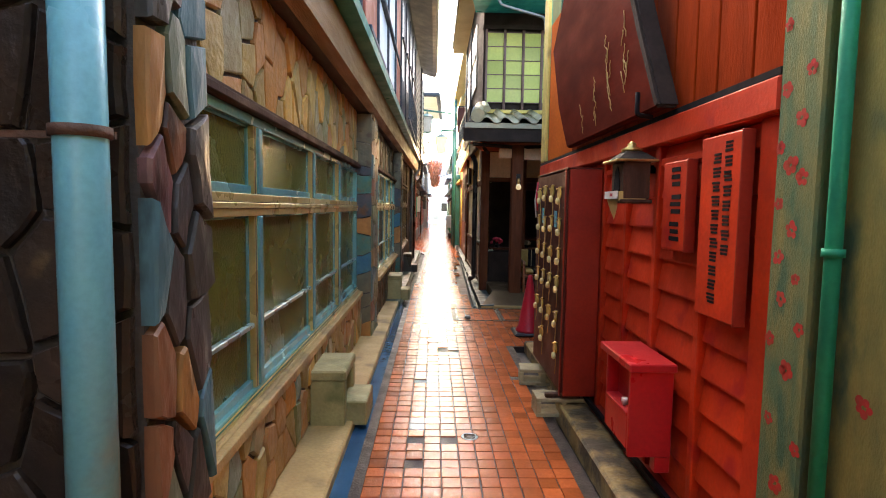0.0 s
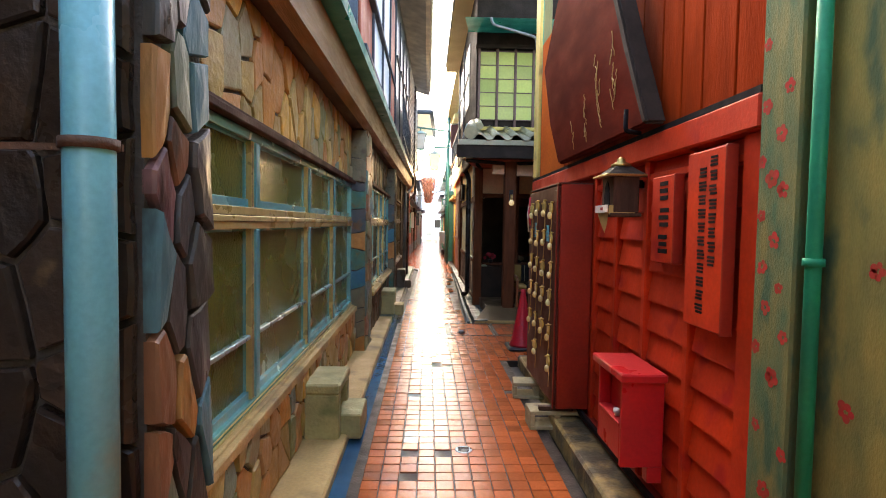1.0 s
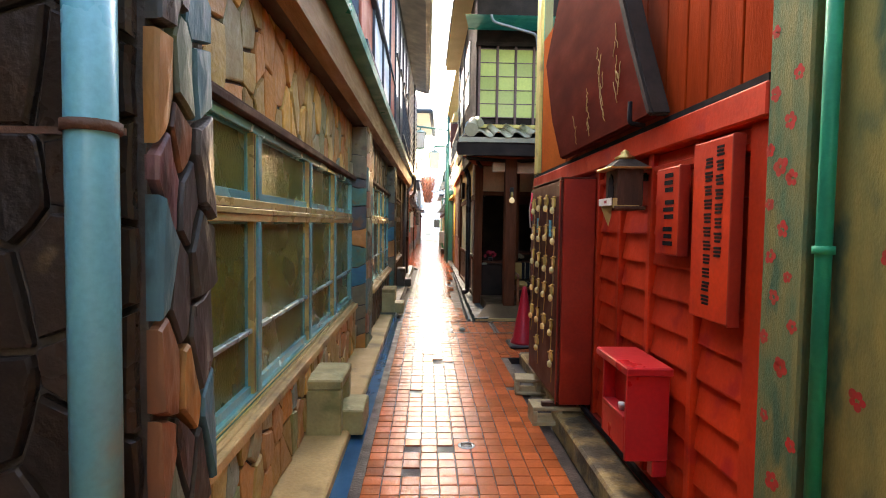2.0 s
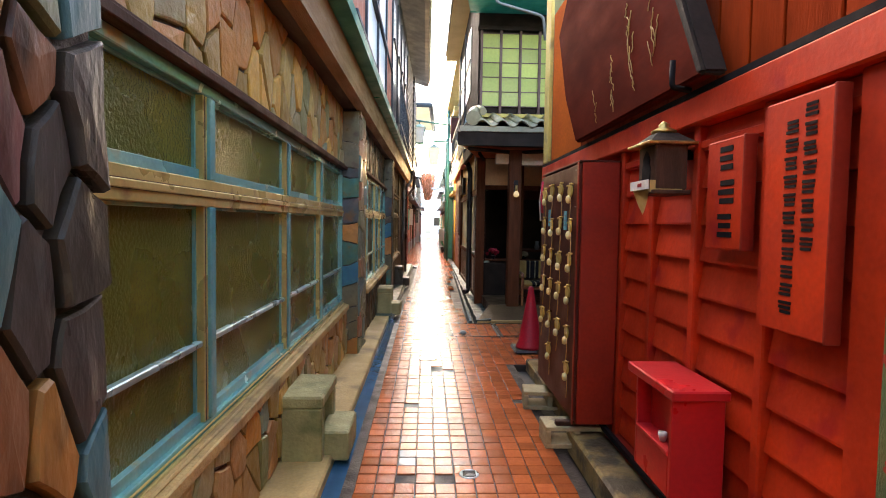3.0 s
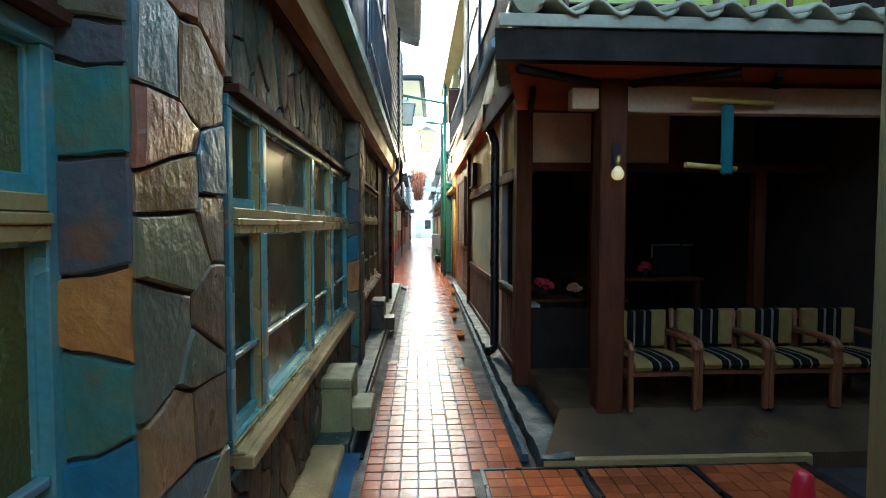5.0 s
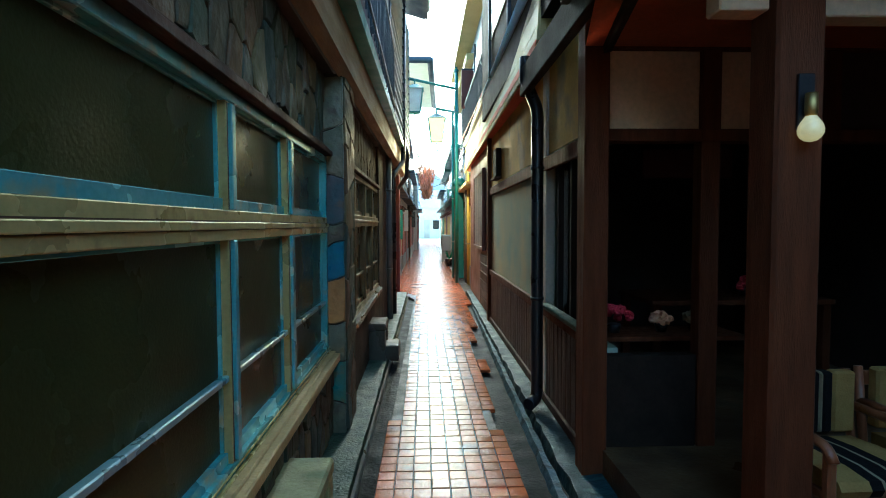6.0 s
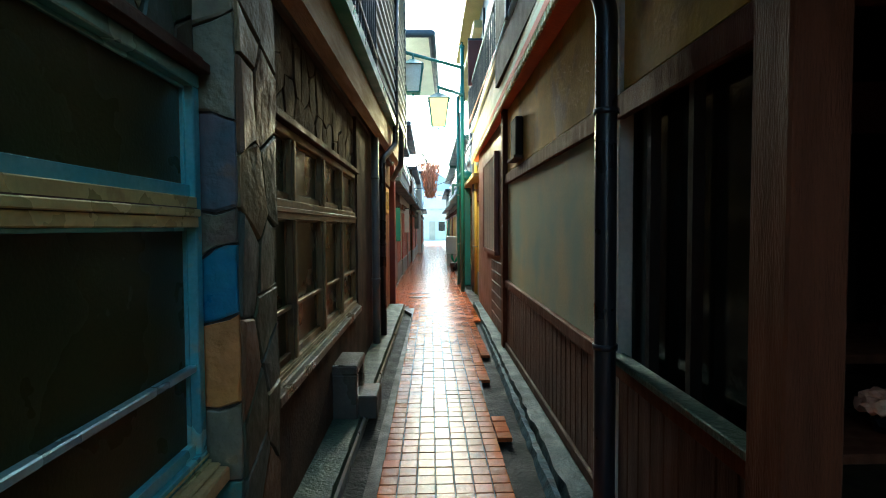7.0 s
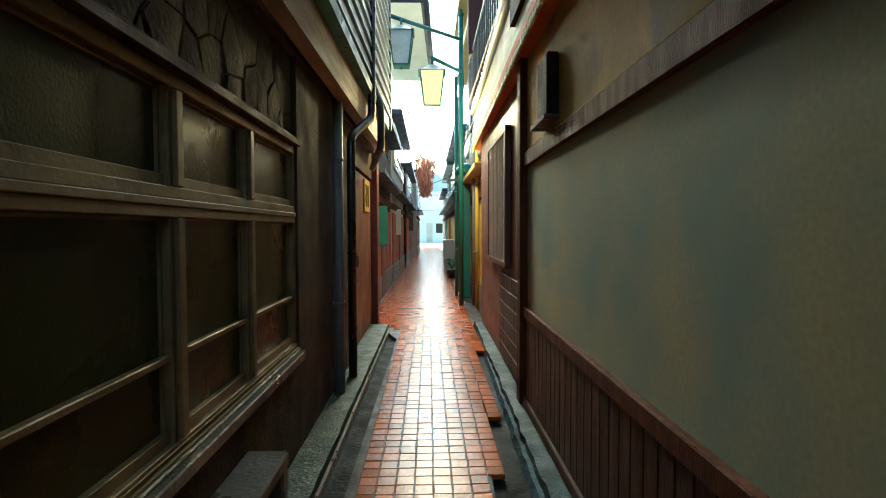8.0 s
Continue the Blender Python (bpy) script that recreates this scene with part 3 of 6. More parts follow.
def stone_piece(poly, place, depth, material, parent, rng, name="stone"):
    """One proud stone with a chipped edge, on the face that place(u, v, d) names."""
    cu, cv = sum(p[0] for p in poly) / len(poly), sum(p[1] for p in poly) / len(poly)
    poly = roughen(poly, rng, 0.006)
    d = depth * rng.uniform(0.75, 1.2)
    ku, kv = rng.uniform(-0.06, 0.06), rng.uniform(-0.04, 0.04)
    k = len(poly)
    v = [place(u, w, -0.005) for u, w in poly] + [place(u, w, d * 0.7) for u, w in poly]
    v += [place(cu + (u - cu) * 0.93, cv + (w - cv) * 0.95, d + ku * (u - cu) + kv * (w - cv) + rng.uniform(-0.002, 0.002)) for u, w in poly]
    v.append(place(cu, cv, d + 0.004))
    f = [(a + i, a + (i + 1) % k, a + k + (i + 1) % k, a + k + i) for a in (0, k) for i in range(k)]
    f += [(2 * k + i, 2 * k + (i + 1) % k, 3 * k) for i in range(k)]
    me = bpy.data.meshes.new(name)
    me.from_pydata(v, [], f)
    bm = bmesh.new()
    bm.from_mesh(me)
    bmesh.ops.recalc_face_normals(bm, faces=bm.faces[:])
    bm.to_mesh(me)
    bm.free()
    me.materials.append(material)
    ob = new(name, me)
    ob.parent = parent
    return ob


def stone_face(parent, rect, place, w, h, material, depth=0.022, gap=0.014):
    for poly in cells(*rect, w, h, gap, RNG):
        stone_piece(poly, place, depth, material, parent, RNG)


def stone_stack(parent, u0, u1, place, levels, materials):
    """A column of large stones, one above the other, with slanting joints."""
    tilt = [(RNG.uniform(-0.03, 0.03), RNG.uniform(-0.02, 0.02)) for _ in levels]
    tilt[0] = tilt[-1] = (0, 0)
    um = u0 + (u1 - u0) * 0.45
    for a, b, ta, tb, m in zip(levels, levels[1:], tilt, tilt[1:], materials):
        g = 0.005
        poly = [(u0, a + ta[0] + g), (um, a + ta[1] + g), (u1, a - ta[0] + g), (u1, b - tb[0] - g), (um, b + tb[1] - g), (u0, b + tb[0] - g)]
        stone_piece(poly, place, 0.02, m, parent, RNG)


def facing_lane(x0):
    return lambda u, v, d: (x0 + d, u, v)


def facing_back(y0):
    return lambda u, v, d: (u, y0 - d, v)


# ---- stone building on the west side ----
w1 = structure("wall_west_1", boxes((-1.15, -0.82, 1.75, 5.97, 0, 0.50), (-1.15, -0.87, 1.75, 5.97, 1.90, 2.6)), M_MORTAR, "crazy-paved flagstone wall in ochre and grey", "wall")
stone_face(w1, (1.77, 5.96, 0.05, 0.48), facing_lane(-0.82), 0.17, 0.25, M_STONE, 0.024, 0.018)
stone_face(w1, (1.77, 5.96, 1.92, 2.48), facing_lane(-0.87), 0.175, 0.29, M_STONE, 0.024, 0.018)
p1 = structure("wall_west_pillar_1", boxes((-2.6, -0.72, 1.42, 1.75, 0, 2.6)), M_MORTAR, "pillar of dark and reddish crazy-paved stone", "pillar")
stone_face(p1, (-2.5, -0.74, 0.02, 2.6), facing_back(1.42), 0.21, 0.26, M_STONE_DARK, 0.03, 0.02)
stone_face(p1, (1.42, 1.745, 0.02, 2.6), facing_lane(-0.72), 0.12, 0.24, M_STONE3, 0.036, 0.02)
p2 = structure("wall_west_pillar_2", boxes((-1.1, -0.70, 5.99, 6.53, 0, 2.49)), M_MORTAR, "pillar of blue-grey and ochre crazy-paved stone", "pillar")
stone_stack(p2, -0.86, -0.695, facing_back(5.99), (0.02, 0.19, 0.36, 0.52, 0.735, 0.95, 1.163, 1.352, 1.605, 1.813, 1.90, 2.15, 2.47),
            (M_ST_ORANGE, M_ST_GREY, M_ST_GREY, M_ST_GREY, M_ST_BLUE, M_ST_TEAL, M_ST_ORANGE, M_ST_PURPLE, M_ST_TEAL, M_ST_PURPLE, M_ST_GREY, M_ST_GREY))
stone_face(p2, (5.98, 6.52, 0.02, 2.47), facing_lane(-0.70), 0.26, 0.20, M_STONE2, 0.022, 0.012)
w2 = structure("wall_west_2", boxes((-1.15, -0.74, 6.53, 10.1, 0, 0.56), (-1.15, -0.78, 6.53, 10.1, 1.93, 2.6), (-1.15, -0.76, 6.53, 6.74, 0.56, 1.93)), M_MORTAR, "crazy-paved olive flagstone wall with shade put into its colour", "wall")
stone_face(w2, (6.55, 10.08, 0.05, 0.54), facing_lane(-0.74), 0.15, 0.25, M_STONE_SHADED)
stone_face(w2, (6.55, 10.08, 1.95, 2.48), facing_lane(-0.78), 0.15, 0.27, M_STONE_SHADED)
p3 = structure("wall_west_pillar_3", boxes((-1.1, -0.64, 10.10, 10.53, 0, 2.49)), M_MORTAR, "narrow pillar of blue, ochre and grey stone", "pillar")
stone_stack(p3, -0.77, -0.635, facing_back(10.10), (0.02, 0.25, 0.51, 0.80, 1.10, 1.334, 1.484, 1.80, 2.13, 2.47),
            (M_ST_GREY, M_ST_TEAL, M_ST_GREY, M_ST_ORANGE, M_ST_BLUE, M_ST_GREY, M_ST_PURPLE, M_ST_GREY, M_ST_GREY))
stone_face(p3, (10.10, 10.52, 0.02, 2.47), facing_lane(-0.64), 0.20, 0.26, M_STONE_SHADED, 0.022, 0.012)
w3 = structure("wall_west_3", boxes((-1.15, -0.68, 10.53, 13.46, 0, 0.62), (-1.15, -0.72, 10.53, 13.46, 1.93, 2.6), (-1.15, -0.70, 10.53, 10.60, 0.62, 1.93)), M_DARKWALL, "dark stained wall below and above a window", "wall")
stone_face(w3, (10.6, 13.44, 1.97, 2.46), facing_lane(-0.72), 0.2, 0.3, M_DARKWALL, 0.008, 0.004)
structure("wall_west_4", boxes((-1.15, -0.68, 13.46, 16.0, 0, 2.9), (-1.15, -0.70, 16.0, 18.35, 2.15, 2.9), (-2.0, -0.80, 16.0, 18.35, 0, 2.15)), M_DARKWALL, "dark stained stucco wall", "wall")
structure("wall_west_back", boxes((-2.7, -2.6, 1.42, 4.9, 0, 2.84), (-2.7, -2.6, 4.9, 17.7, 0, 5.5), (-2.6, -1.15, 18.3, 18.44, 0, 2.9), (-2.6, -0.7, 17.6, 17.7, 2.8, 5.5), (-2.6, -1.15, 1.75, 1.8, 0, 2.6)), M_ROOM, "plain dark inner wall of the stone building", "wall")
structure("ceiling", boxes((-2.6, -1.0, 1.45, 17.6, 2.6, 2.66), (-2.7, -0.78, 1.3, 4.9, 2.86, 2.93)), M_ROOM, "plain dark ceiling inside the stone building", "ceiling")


def lane_window(name, x, y0, y1, z0, zt, z1, thick, thin, rail_z, label, sill_out, alu=M_ALU, pane=M_PANE, sill=M_CONC, warm=M_ALU_WARM):
    """A row of aluminium sashes with a transom, lower and upper panes and a thin guard rail, facing the lane."""
    win = tagged(new(name, mesh_of("window_frame", boxes((x - 0.10, x + 0.005, y0, y1, z0, z0 + 0.055), (x - 0.10, x + 0.005, y0, y1, z1 - 0.045, z1), (x - 0.10, x + 0.003, y0, y0 + 0.045, z0 + 0.055, z1 - 0.045), (x - 0.10, x + 0.003, y1 - 0.045, y1, z0 + 0.055, z1 - 0.045), bevel=0.004), alu)), label, "window", kind="structure")
    bm = boxes((x - 0.08, x + 0.012, y0 + 0.045, y1 - 0.045, zt - 0.05, zt - 0.015), (x - 0.08, x + 0.02, y0 + 0.045, y1 - 0.045, zt - 0.015, zt + 0.01), (x - 0.08, x + 0.008, y0 + 0.045, y1 - 0.045, zt + 0.01, zt + 0.05), bevel=0.003)
    part("transom", bm, warm, win, "transom bar with the light on it put into its colour")
    # Raised dark strips stand for the shade in the transom's grooves.
    part("groove", boxes((x - 0.07, x + 0.0125, y0 + 0.046, y1 - 0.046, zt - 0.0165, zt - 0.0135), (x - 0.07, x + 0.009, y0 + 0.046, y1 - 0.046, zt + 0.0105, zt + 0.0145)), M_WOODBROWN, win, "dark strip for the shade in the transom groove")
    part("window_sill", boxes((x - 0.1, x + sill_out, y0, y1, z0 - 0.055, z0 - 0.002), (x - 0.06, x + sill_out - 0.03, y0, y1, z0 - 0.002, z0 + 0.012), bevel=0.006), sill, win, "worn concrete sill")
    part("track", boxes((x + 0.0052, x + 0.018, y0, y1, z0 + 0.0125, z0 + 0.022), (x + 0.0052, x + 0.012, y0, y1, z0 + 0.034, z0 + 0.042), bevel=0.002), warm, win, "sliding track with the light on it put into its colour")
    part("lintel_board", boxes((x - 0.1, x + 0.045, y0, y1, z1 + 0.001, z1 + 0.035), (x - 0.1, x + 0.02, y0, y1, z1 + 0.035, z1 + 0.06), bevel=0.004), M_WOODBROWN, win, "dark brown wooden drip board")
    marks = sorted([(y, 0.046) for y in thick] + [(y, 0.030) for y in thin])
    for y, half in marks:
        bm = boxes((x - 0.06, x + 0.002, y - half, y + half, z0 + 0.055, zt - 0.05), (x - 0.06, x + 0.002, y - half, y + half, zt + 0.05, z1 - 0.045), bevel=0.003)
        part("mullion", bm, warm, win)
        cover = boxes((x - 0.05, x + 0.016, y - 0.014, y + half * 0.75, z0 + 0.06, zt - 0.052), (x - 0.05, x + 0.016, y - 0.014, y + half * 0.75, zt + 0.052, z1 - 0.05), bevel=0.004)
        part("cover_strip", cover, alu, win, "cover strip with the light on it put into its colour")
        # Thin brown strip holds the shadow along the mullion's edge.
        part("gasket", boxes((x - 0.045, x + 0.0035, y - half * 0.8, y - half * 0.8 + 0.005, z0 + 0.06, zt - 0.052), (x - 0.045, x + 0.0035, y - half * 0.8, y - half * 0.8 + 0.005, zt + 0.052, z1 - 0.05)), M_WOODBROWN, win)
    edges = [y0 + 0.045] + [v for y, h in marks for v in (y - h, y + h)] + [y1 - 0.045]
    for a, b in zip(edges[0::2], edges[1::2]):
        for lo, hi in ((z0 + 0.055, zt - 0.05), (zt + 0.05, z1 - 0.045)):
            part("pane", boxes((x - 0.045, x - 0.038, a, b, lo, hi)), pane, win, "olive figured glass pane")
            part("sash", boxes((x - 0.05, x - 0.014, a, b, lo, lo + 0.04), (x - 0.05, x - 0.026, a, b, hi - 0.012, hi), (x - 0.05, x - 0.026, a, a + 0.012, lo + 0.04, hi - 0.012), (x - 0.05, x - 0.026, b - 0.012, b, lo + 0.04, hi - 0.012), bevel=0.002), alu, win)
        part("rail", boxes((x - 0.034, x - 0.004, a, b, rail_z - 0.012, rail_z + 0.012), bevel=0.004), M_RAIL if alu is M_ALU else alu, win, "thin guard rail")
    return win


lane_window("window_1", -0.85, 1.76, 5.98, 0.54, 1.47, 1.88, (2.68, 4.86), (3.85,), 0.90, "long aluminium window with light-tinted frames and olive figured glass", 0.07)
lane_window("window_2", -0.745, 6.74, 10.06, 0.60, 1.47, 1.93, (7.15, 9.06), (8.26,), 0.95, "aluminium window with light-tinted frames and shade in its figured glass", 0.08, pane=M_PANE_SHADED)
lane_window("window_3", -0.70, 10.60, 13.46, 0.66, 1.51, 1.93, (11.89, 12.62), (11.10,), 1.0, "brown aluminium window with shade put into its colours", 0.06, M_ALU_SHADED, M_PANE_SHADED, M_CONC_DARK, M_ALU_SHADED)

# ---- eaves and upper storey on the west side ----
bm = bmesh.new()
prism(bm, [(-1.2, 2.49), (-0.78, 2.49), (-0.78, 2.55), (-1.2, 2.55)], 1.3, 17.7, 0.16)
structure("soffit_west", bm, M_SOFFIT, "dark board soffit above the stone wall", "soffit")
bm = bmesh.new()
prism(bm, [(-0.78, 2.47), (-0.70, 2.50), (-0.70, 2.78), (-0.78, 2.78)], 1.3, 17.7, 0.22)
structure("trim_beam", bm, M_BEAM, "ochre weathered wooden eaves beam", "beam")
bm = bmesh.new()
prism(bm, [(-0.76, 2.78), (-0.57, 2.79), (-0.56, 2.86), (-0.58, 2.865), (-0.76, 2.84)], 1.3, 17.6, 0.16)
structure("trim_flashing", bm, M_GREEN, "green painted metal flashing along the eaves", "flashing")
bm = bmesh.new()
prism(bm, [(-2.6, 2.84), (-0.66, 2.84), (-0.66, 5.5), (-2.6, 5.5)], 4.9, 9.2, 0.06)
up1 = structure("wall_west_upper_1", bm, M_BLUEDARK, "dark timber upper storey wall", "wall")
bm = bmesh.new()
prism(bm, [(-0.85, 2.84), (-0.60, 2.84), (-0.60, 5.5), (-0.85, 5.5)], 9.2, 17.7, 0.20)
up2 = structure("wall_west_upper_2", bm, M_BLUEDARK, "dark blue timber upper storey wall", "wall")
for i in range(4):
    y = 4.95 + i * 1.05
    x = -0.66 + 0.014 * (y - 4.9)
    part("panel", boxes((x, x + 0.025, y, y + 0.95, 3.05, 5.0), bevel=0.006), M_BLUEPANEL if i % 3 != 0 else M_FARRED, up1, "" if i % 3 != 0 else "red-brown shutter board")
    part("frame", boxes((x, x + 0.05, y + 0.955, y + 1.015, 2.9, 5.2), bevel=0.006), M_BLUEDARK, up1)
part("rail", boxes((-0.64, -0.57, 4.9, 9.2, 3.7, 3.75), (-0.64, -0.57, 4.9, 9.2, 3.0, 3.05), bevel=0.006), M_BLUEDARK, up1)
for i in range(16):
    z = 2.95 + i * 0.155
    bm = bmesh.new()
    prism(bm, [(-0.51, z), (-0.475, z), (-0.505, z + 0.16), (-0.51, z + 0.16)], 13.2, 17.7, 0.10)
    part("board", bm, M_SIDING, up2, "blue-grey lap board")
for i in range(4):
    y = 9.4 + i * 0.95
    x = -0.60 + 0.0235 * (y - 9.2)
    part("pane", boxes((x, x + 0.012, y, y + 0.85, 3.7, 5.0)), M_GLASS_SKYPALE, up2, "pale upper window pane")
    part("frame", boxes((x, x + 0.04, y + 0.85, y + 0.93, 2.9, 5.2), (x, x + 0.04, y, y + 0.85, 4.3, 4.34), bevel=0.004), M_BLUEDARK, up2)
railing = thing("balcony_railing", (-0.45, 11.3, 2.86), "dark blue metal window railing on the upper storey", "railing")
part("top_rail", boxes((-0.47, -0.44, 9.3, 13.2, 3.62, 3.66), bevel=0.004), M_BLUEDARK, railing)
part("bottom_rail", boxes((-0.47, -0.44, 9.3, 13.2, 2.95, 2.98), bevel=0.004), M_BLUEDARK, railing)
for i in range(26):
    y = 9.35 + i * 0.152
    part("baluster", boxes((-0.463, -0.447, y, y + 0.016, 2.87, 3.62)), M_BLUEDARK, railing)
bm = bmesh.new()
prism(bm, [(-2.6, 6.35), (-2.6, 6.25), (-0.10, 5.50), (0.0, 5.50), (0.0, 5.58)], 8.0, 17.1)
roof_w = structure("roof_west", bm, M_BLUEDARK, "dark tiled roof with deep eaves over the lane", "roof")
for i in range(36):
    y = 8.1 + i * 0.25
    bm = bmesh.new()
    tube(bm, [(0.04, y, 5.60), (-0.35, y, 5.72)], 0.07, 8)
    part("tile", bm, M_ROOFTILE, roof_w)
bm = boxes((-0.60, -0.38, 17.60, 17.74, 2.8, 5.5), bevel=0.01)
structure("trim_corner", bm, M_BLUEDARK, "dark corner post of the stone building", "post")
structure("wall_west_end", boxes((-1.15, -0.80, 18.36, 18.44, 0, 2.9)), M_DARKWALL, "dark end wall of the stone building", "wall")

# ---- doorway, pipes and post further along ----
dr = tagged(new("door_1", mesh_of("door_1", boxes((-0.80, -0.72, 16.08, 18.02, 0.03, 2.12), bevel=0.01), M_BROWNDOOR)), "closed reddish-brown painted door with a small window", "door", kind="structure")
part("window_frame", boxes((-0.722, -0.70, 17.15, 17.72, 1.66, 1.72), (-0.722, -0.70, 17.15, 17.72, 2.02, 2.08), (-0.722, -0.70, 17.15, 17.22, 1.72, 2.02), (-0.722, -0.70, 17.65, 17.72, 1.72, 2.02), (-0.722, -0.702, 17.42, 17.46, 1.72, 2.02)), M_CARD, dr, "yellow-painted window frame")
part("pane", boxes((-0.722, -0.712, 17.22, 17.65, 1.72, 2.02)), M_PANE, dr)
part("door_handle", boxes((-0.72, -0.67, 16.25, 16.30, 0.98, 1.12), bevel=0.004), M_STEEL, dr)
structure("trim_door_post", boxes((-0.80, -0.62, 18.04, 18.30, 0, 2.9), bevel=0.01), M_DARKRED, "dark red painted timber post", "post")


def pipe_thing(name, at, pts, r, material, label, clips, clip_mat, bendr=0.07):
    ob = thing(name, at, label, "drainpipe")
    part("pipe", tube(bmesh.new(), bend(pts, bendr) if len(pts) > 2 else pts, r, 14), material, ob)
    for c in clips:
        bm = bmesh.new()
        lathe(bm, [(r + 0.001, -0.012), (r + 0.008, -0.012), (r + 0.008, 0.012), (r + 0.001, 0.012)], c, 14)
        part("clip", bm, clip_mat, ob)
    return ob


pipe_thing("downpipe", (-0.765, 1.28, 0), [(-0.765, 1.28, 0), (-0.765, 1.28, 2.8)], 0.052, M_BLUEPIPE, "pale blue plastic downpipe with rusty clips before dark stone", [(-0.765, 1.28, 1.62), (-0.765, 1.28, 0.3)], M_RUST)
bk = thing("pipe_bracket", (-0.79, 1.34, 1.62), "rusty wire bracket between pipe and stone wall", "bracket")
part("strap", boxes((-1.0, -0.72, 1.325, 1.335, 1.612, 1.628)), M_RUST, bk)
pipe_thing("downpipe", (-0.62, 14.6, 0), [(-0.62, 14.6, 0), (-0.62, 14.6, 2.5)], 0.045, M_GREYPIPE, "grey plastic downpipe on a dark wall", [(-0.62, 14.6, 0.8), (-0.62, 14.6, 2.0)], M_GREYPIPE)
pipe_thing("downpipe", (-0.58, 15.1, 0), [(-0.58, 15.1, 0), (-0.58, 15.1, 2.28), (-0.44, 15.6, 2.55), (-0.42, 15.7, 5.4)], 0.04, M_BLACKPIPE, "black bent downpipe running up to the roof", [(-0.58, 15.1, 1.2)], M_BLACKPIPE)
pipe_thing("downpipe", (-0.42, 16.1, 2.3), [(-0.58, 17.0, 2.2), (-0.40, 16.2, 2.35), (-0.38, 16.0, 2.75), (-0.44, 16.0, 2.9)], 0.04, M_BLUEDARK, "short dark blue bent drainpipe under the eaves", [], M_BLACKPIPE)


# ---- red shop wall on the east side ----
w5 = structure("wall_east_1", boxes((1.19, 1.5, 1.86, 5.76, 0.05, 3.3)), M_REDDEEP, "vermilion boarded wall with a lattice of posts", "wall")
POSTS = [(1.86, 2.00), (2.36, 2.41), (2.84, 2.89), (3.28, 3.33), (3.70, 3.76), (4.22, 4.28), (4.72, 4.78), (5.21, 5.27), (5.62, 5.76)]
for a, b in POSTS:
    part("post", boxes((1.185, 1.215 - 0.08, a, b, 0.12, 1.80), bevel=0.006), M_RED, w5)
for (_, a), (b, _) in zip(POSTS, POSTS[1:]):
    for i in range(11):
        z, top = 0.138 + i * 0.1555, min(0.138 + i * 0.1555 + 0.1535, 1.795)
        bm = bmesh.new()
        prism(bm, [(1.188, z), (1.155, z), (1.154, z + 0.010), (1.177, top), (1.188, top)], a + 0.002, b - 0.002)
        part("board", bm, M_RED, w5)
part("top_beam", boxes((1.10, 1.19, 1.86, 5.78, 1.80, 1.92), bevel=0.008), M_RED, w5)
part("sill_beam", boxes((1.10, 1.19, 1.86, 5.76, 0.05, 0.125), bevel=0.008), M_REDDEEP, w5)
part("skirting", boxes((1.075, 1.10, 1.9, 5.70, 0.125, 0.155)), M_INK, w5, "black rail along the foot of the boards")
part("rail", boxes((1.145, 1.185, 2.0, 5.62, 1.70, 1.735), bevel=0.004), M_RED, w5)
part("black_strip", boxes((1.105, 1.19, 1.86, 5.78, 1.921, 1.945)), M_INK, w5, "thin black flashing strip")
k = 0
y = 1.87
while y < 4.55:
    w = (0.21, 0.25, 0.19)[k % 3]
    part("plank", boxes((1.145, 1.188, y + 0.012, y + w, 1.955, 3.28), bevel=0.004), M_REDWOOD, w5)
    y, k = y + w, k + 1
part("backing", boxes((1.180, 1.1895, 1.87, 4.62, 1.952, 3.28)), M_INK, w5)
bm = bmesh.new()
n = 38
for i in range(n):
    y0, y1 = 4.64 + i * 0.024, 4.64 + (i + 1) * 0.024
    xa, xb = (1.13, 1.145) if i % 2 else (1.145, 1.13)
    v = [bm.verts.new(p) for p in ((xa, y0, 1.955), (xb, y1, 1.955), (xb, y1, 3.28), (xa, y0, 3.28))]
    bm.faces.new(v)
bmesh.ops.remove_doubles(bm, verts=bm.verts[:], dist=0.0005)
back = bmesh.ops.extrude_face_region(bm, geom=bm.faces[:])
bmesh.ops.translate(bm, vec=(0.02, 0, 0), verts=[g for g in back["geom"] if isinstance(g, bmesh.types.BMVert)])
bmesh.ops.recalc_face_normals(bm, faces=bm.faces[:])
part("corrugated_sheet", bm, M_ORANGE, w5, "orange corrugated metal cladding")

structure("wall_east_post", boxes((1.102, 1.62, 1.655, 1.855, 0, 3.3), bevel=0.008), M_PLASTER_GREEN, "grey-green plastered corner post with red flower marks", "post")
structure("wall_east_0", boxes((1.16, 1.62, -1.2, 1.654, 0, 3.3)), M_PLASTER_OCHRE, "damp ochre plaster wall with green stains", "wall")
pipe_thing("downpipe", (1.125, 1.605, 0.09), [(1.125, 1.605, 0.09), (1.125, 1.605, 3.25)], 0.022, M_GREENPIPE, "thin bright green painted pipe on plaster", [(1.125, 1.605, 1.36), (1.125, 1.605, 0.45), (1.125, 1.605, 2.3)], M_GREENPIPE)


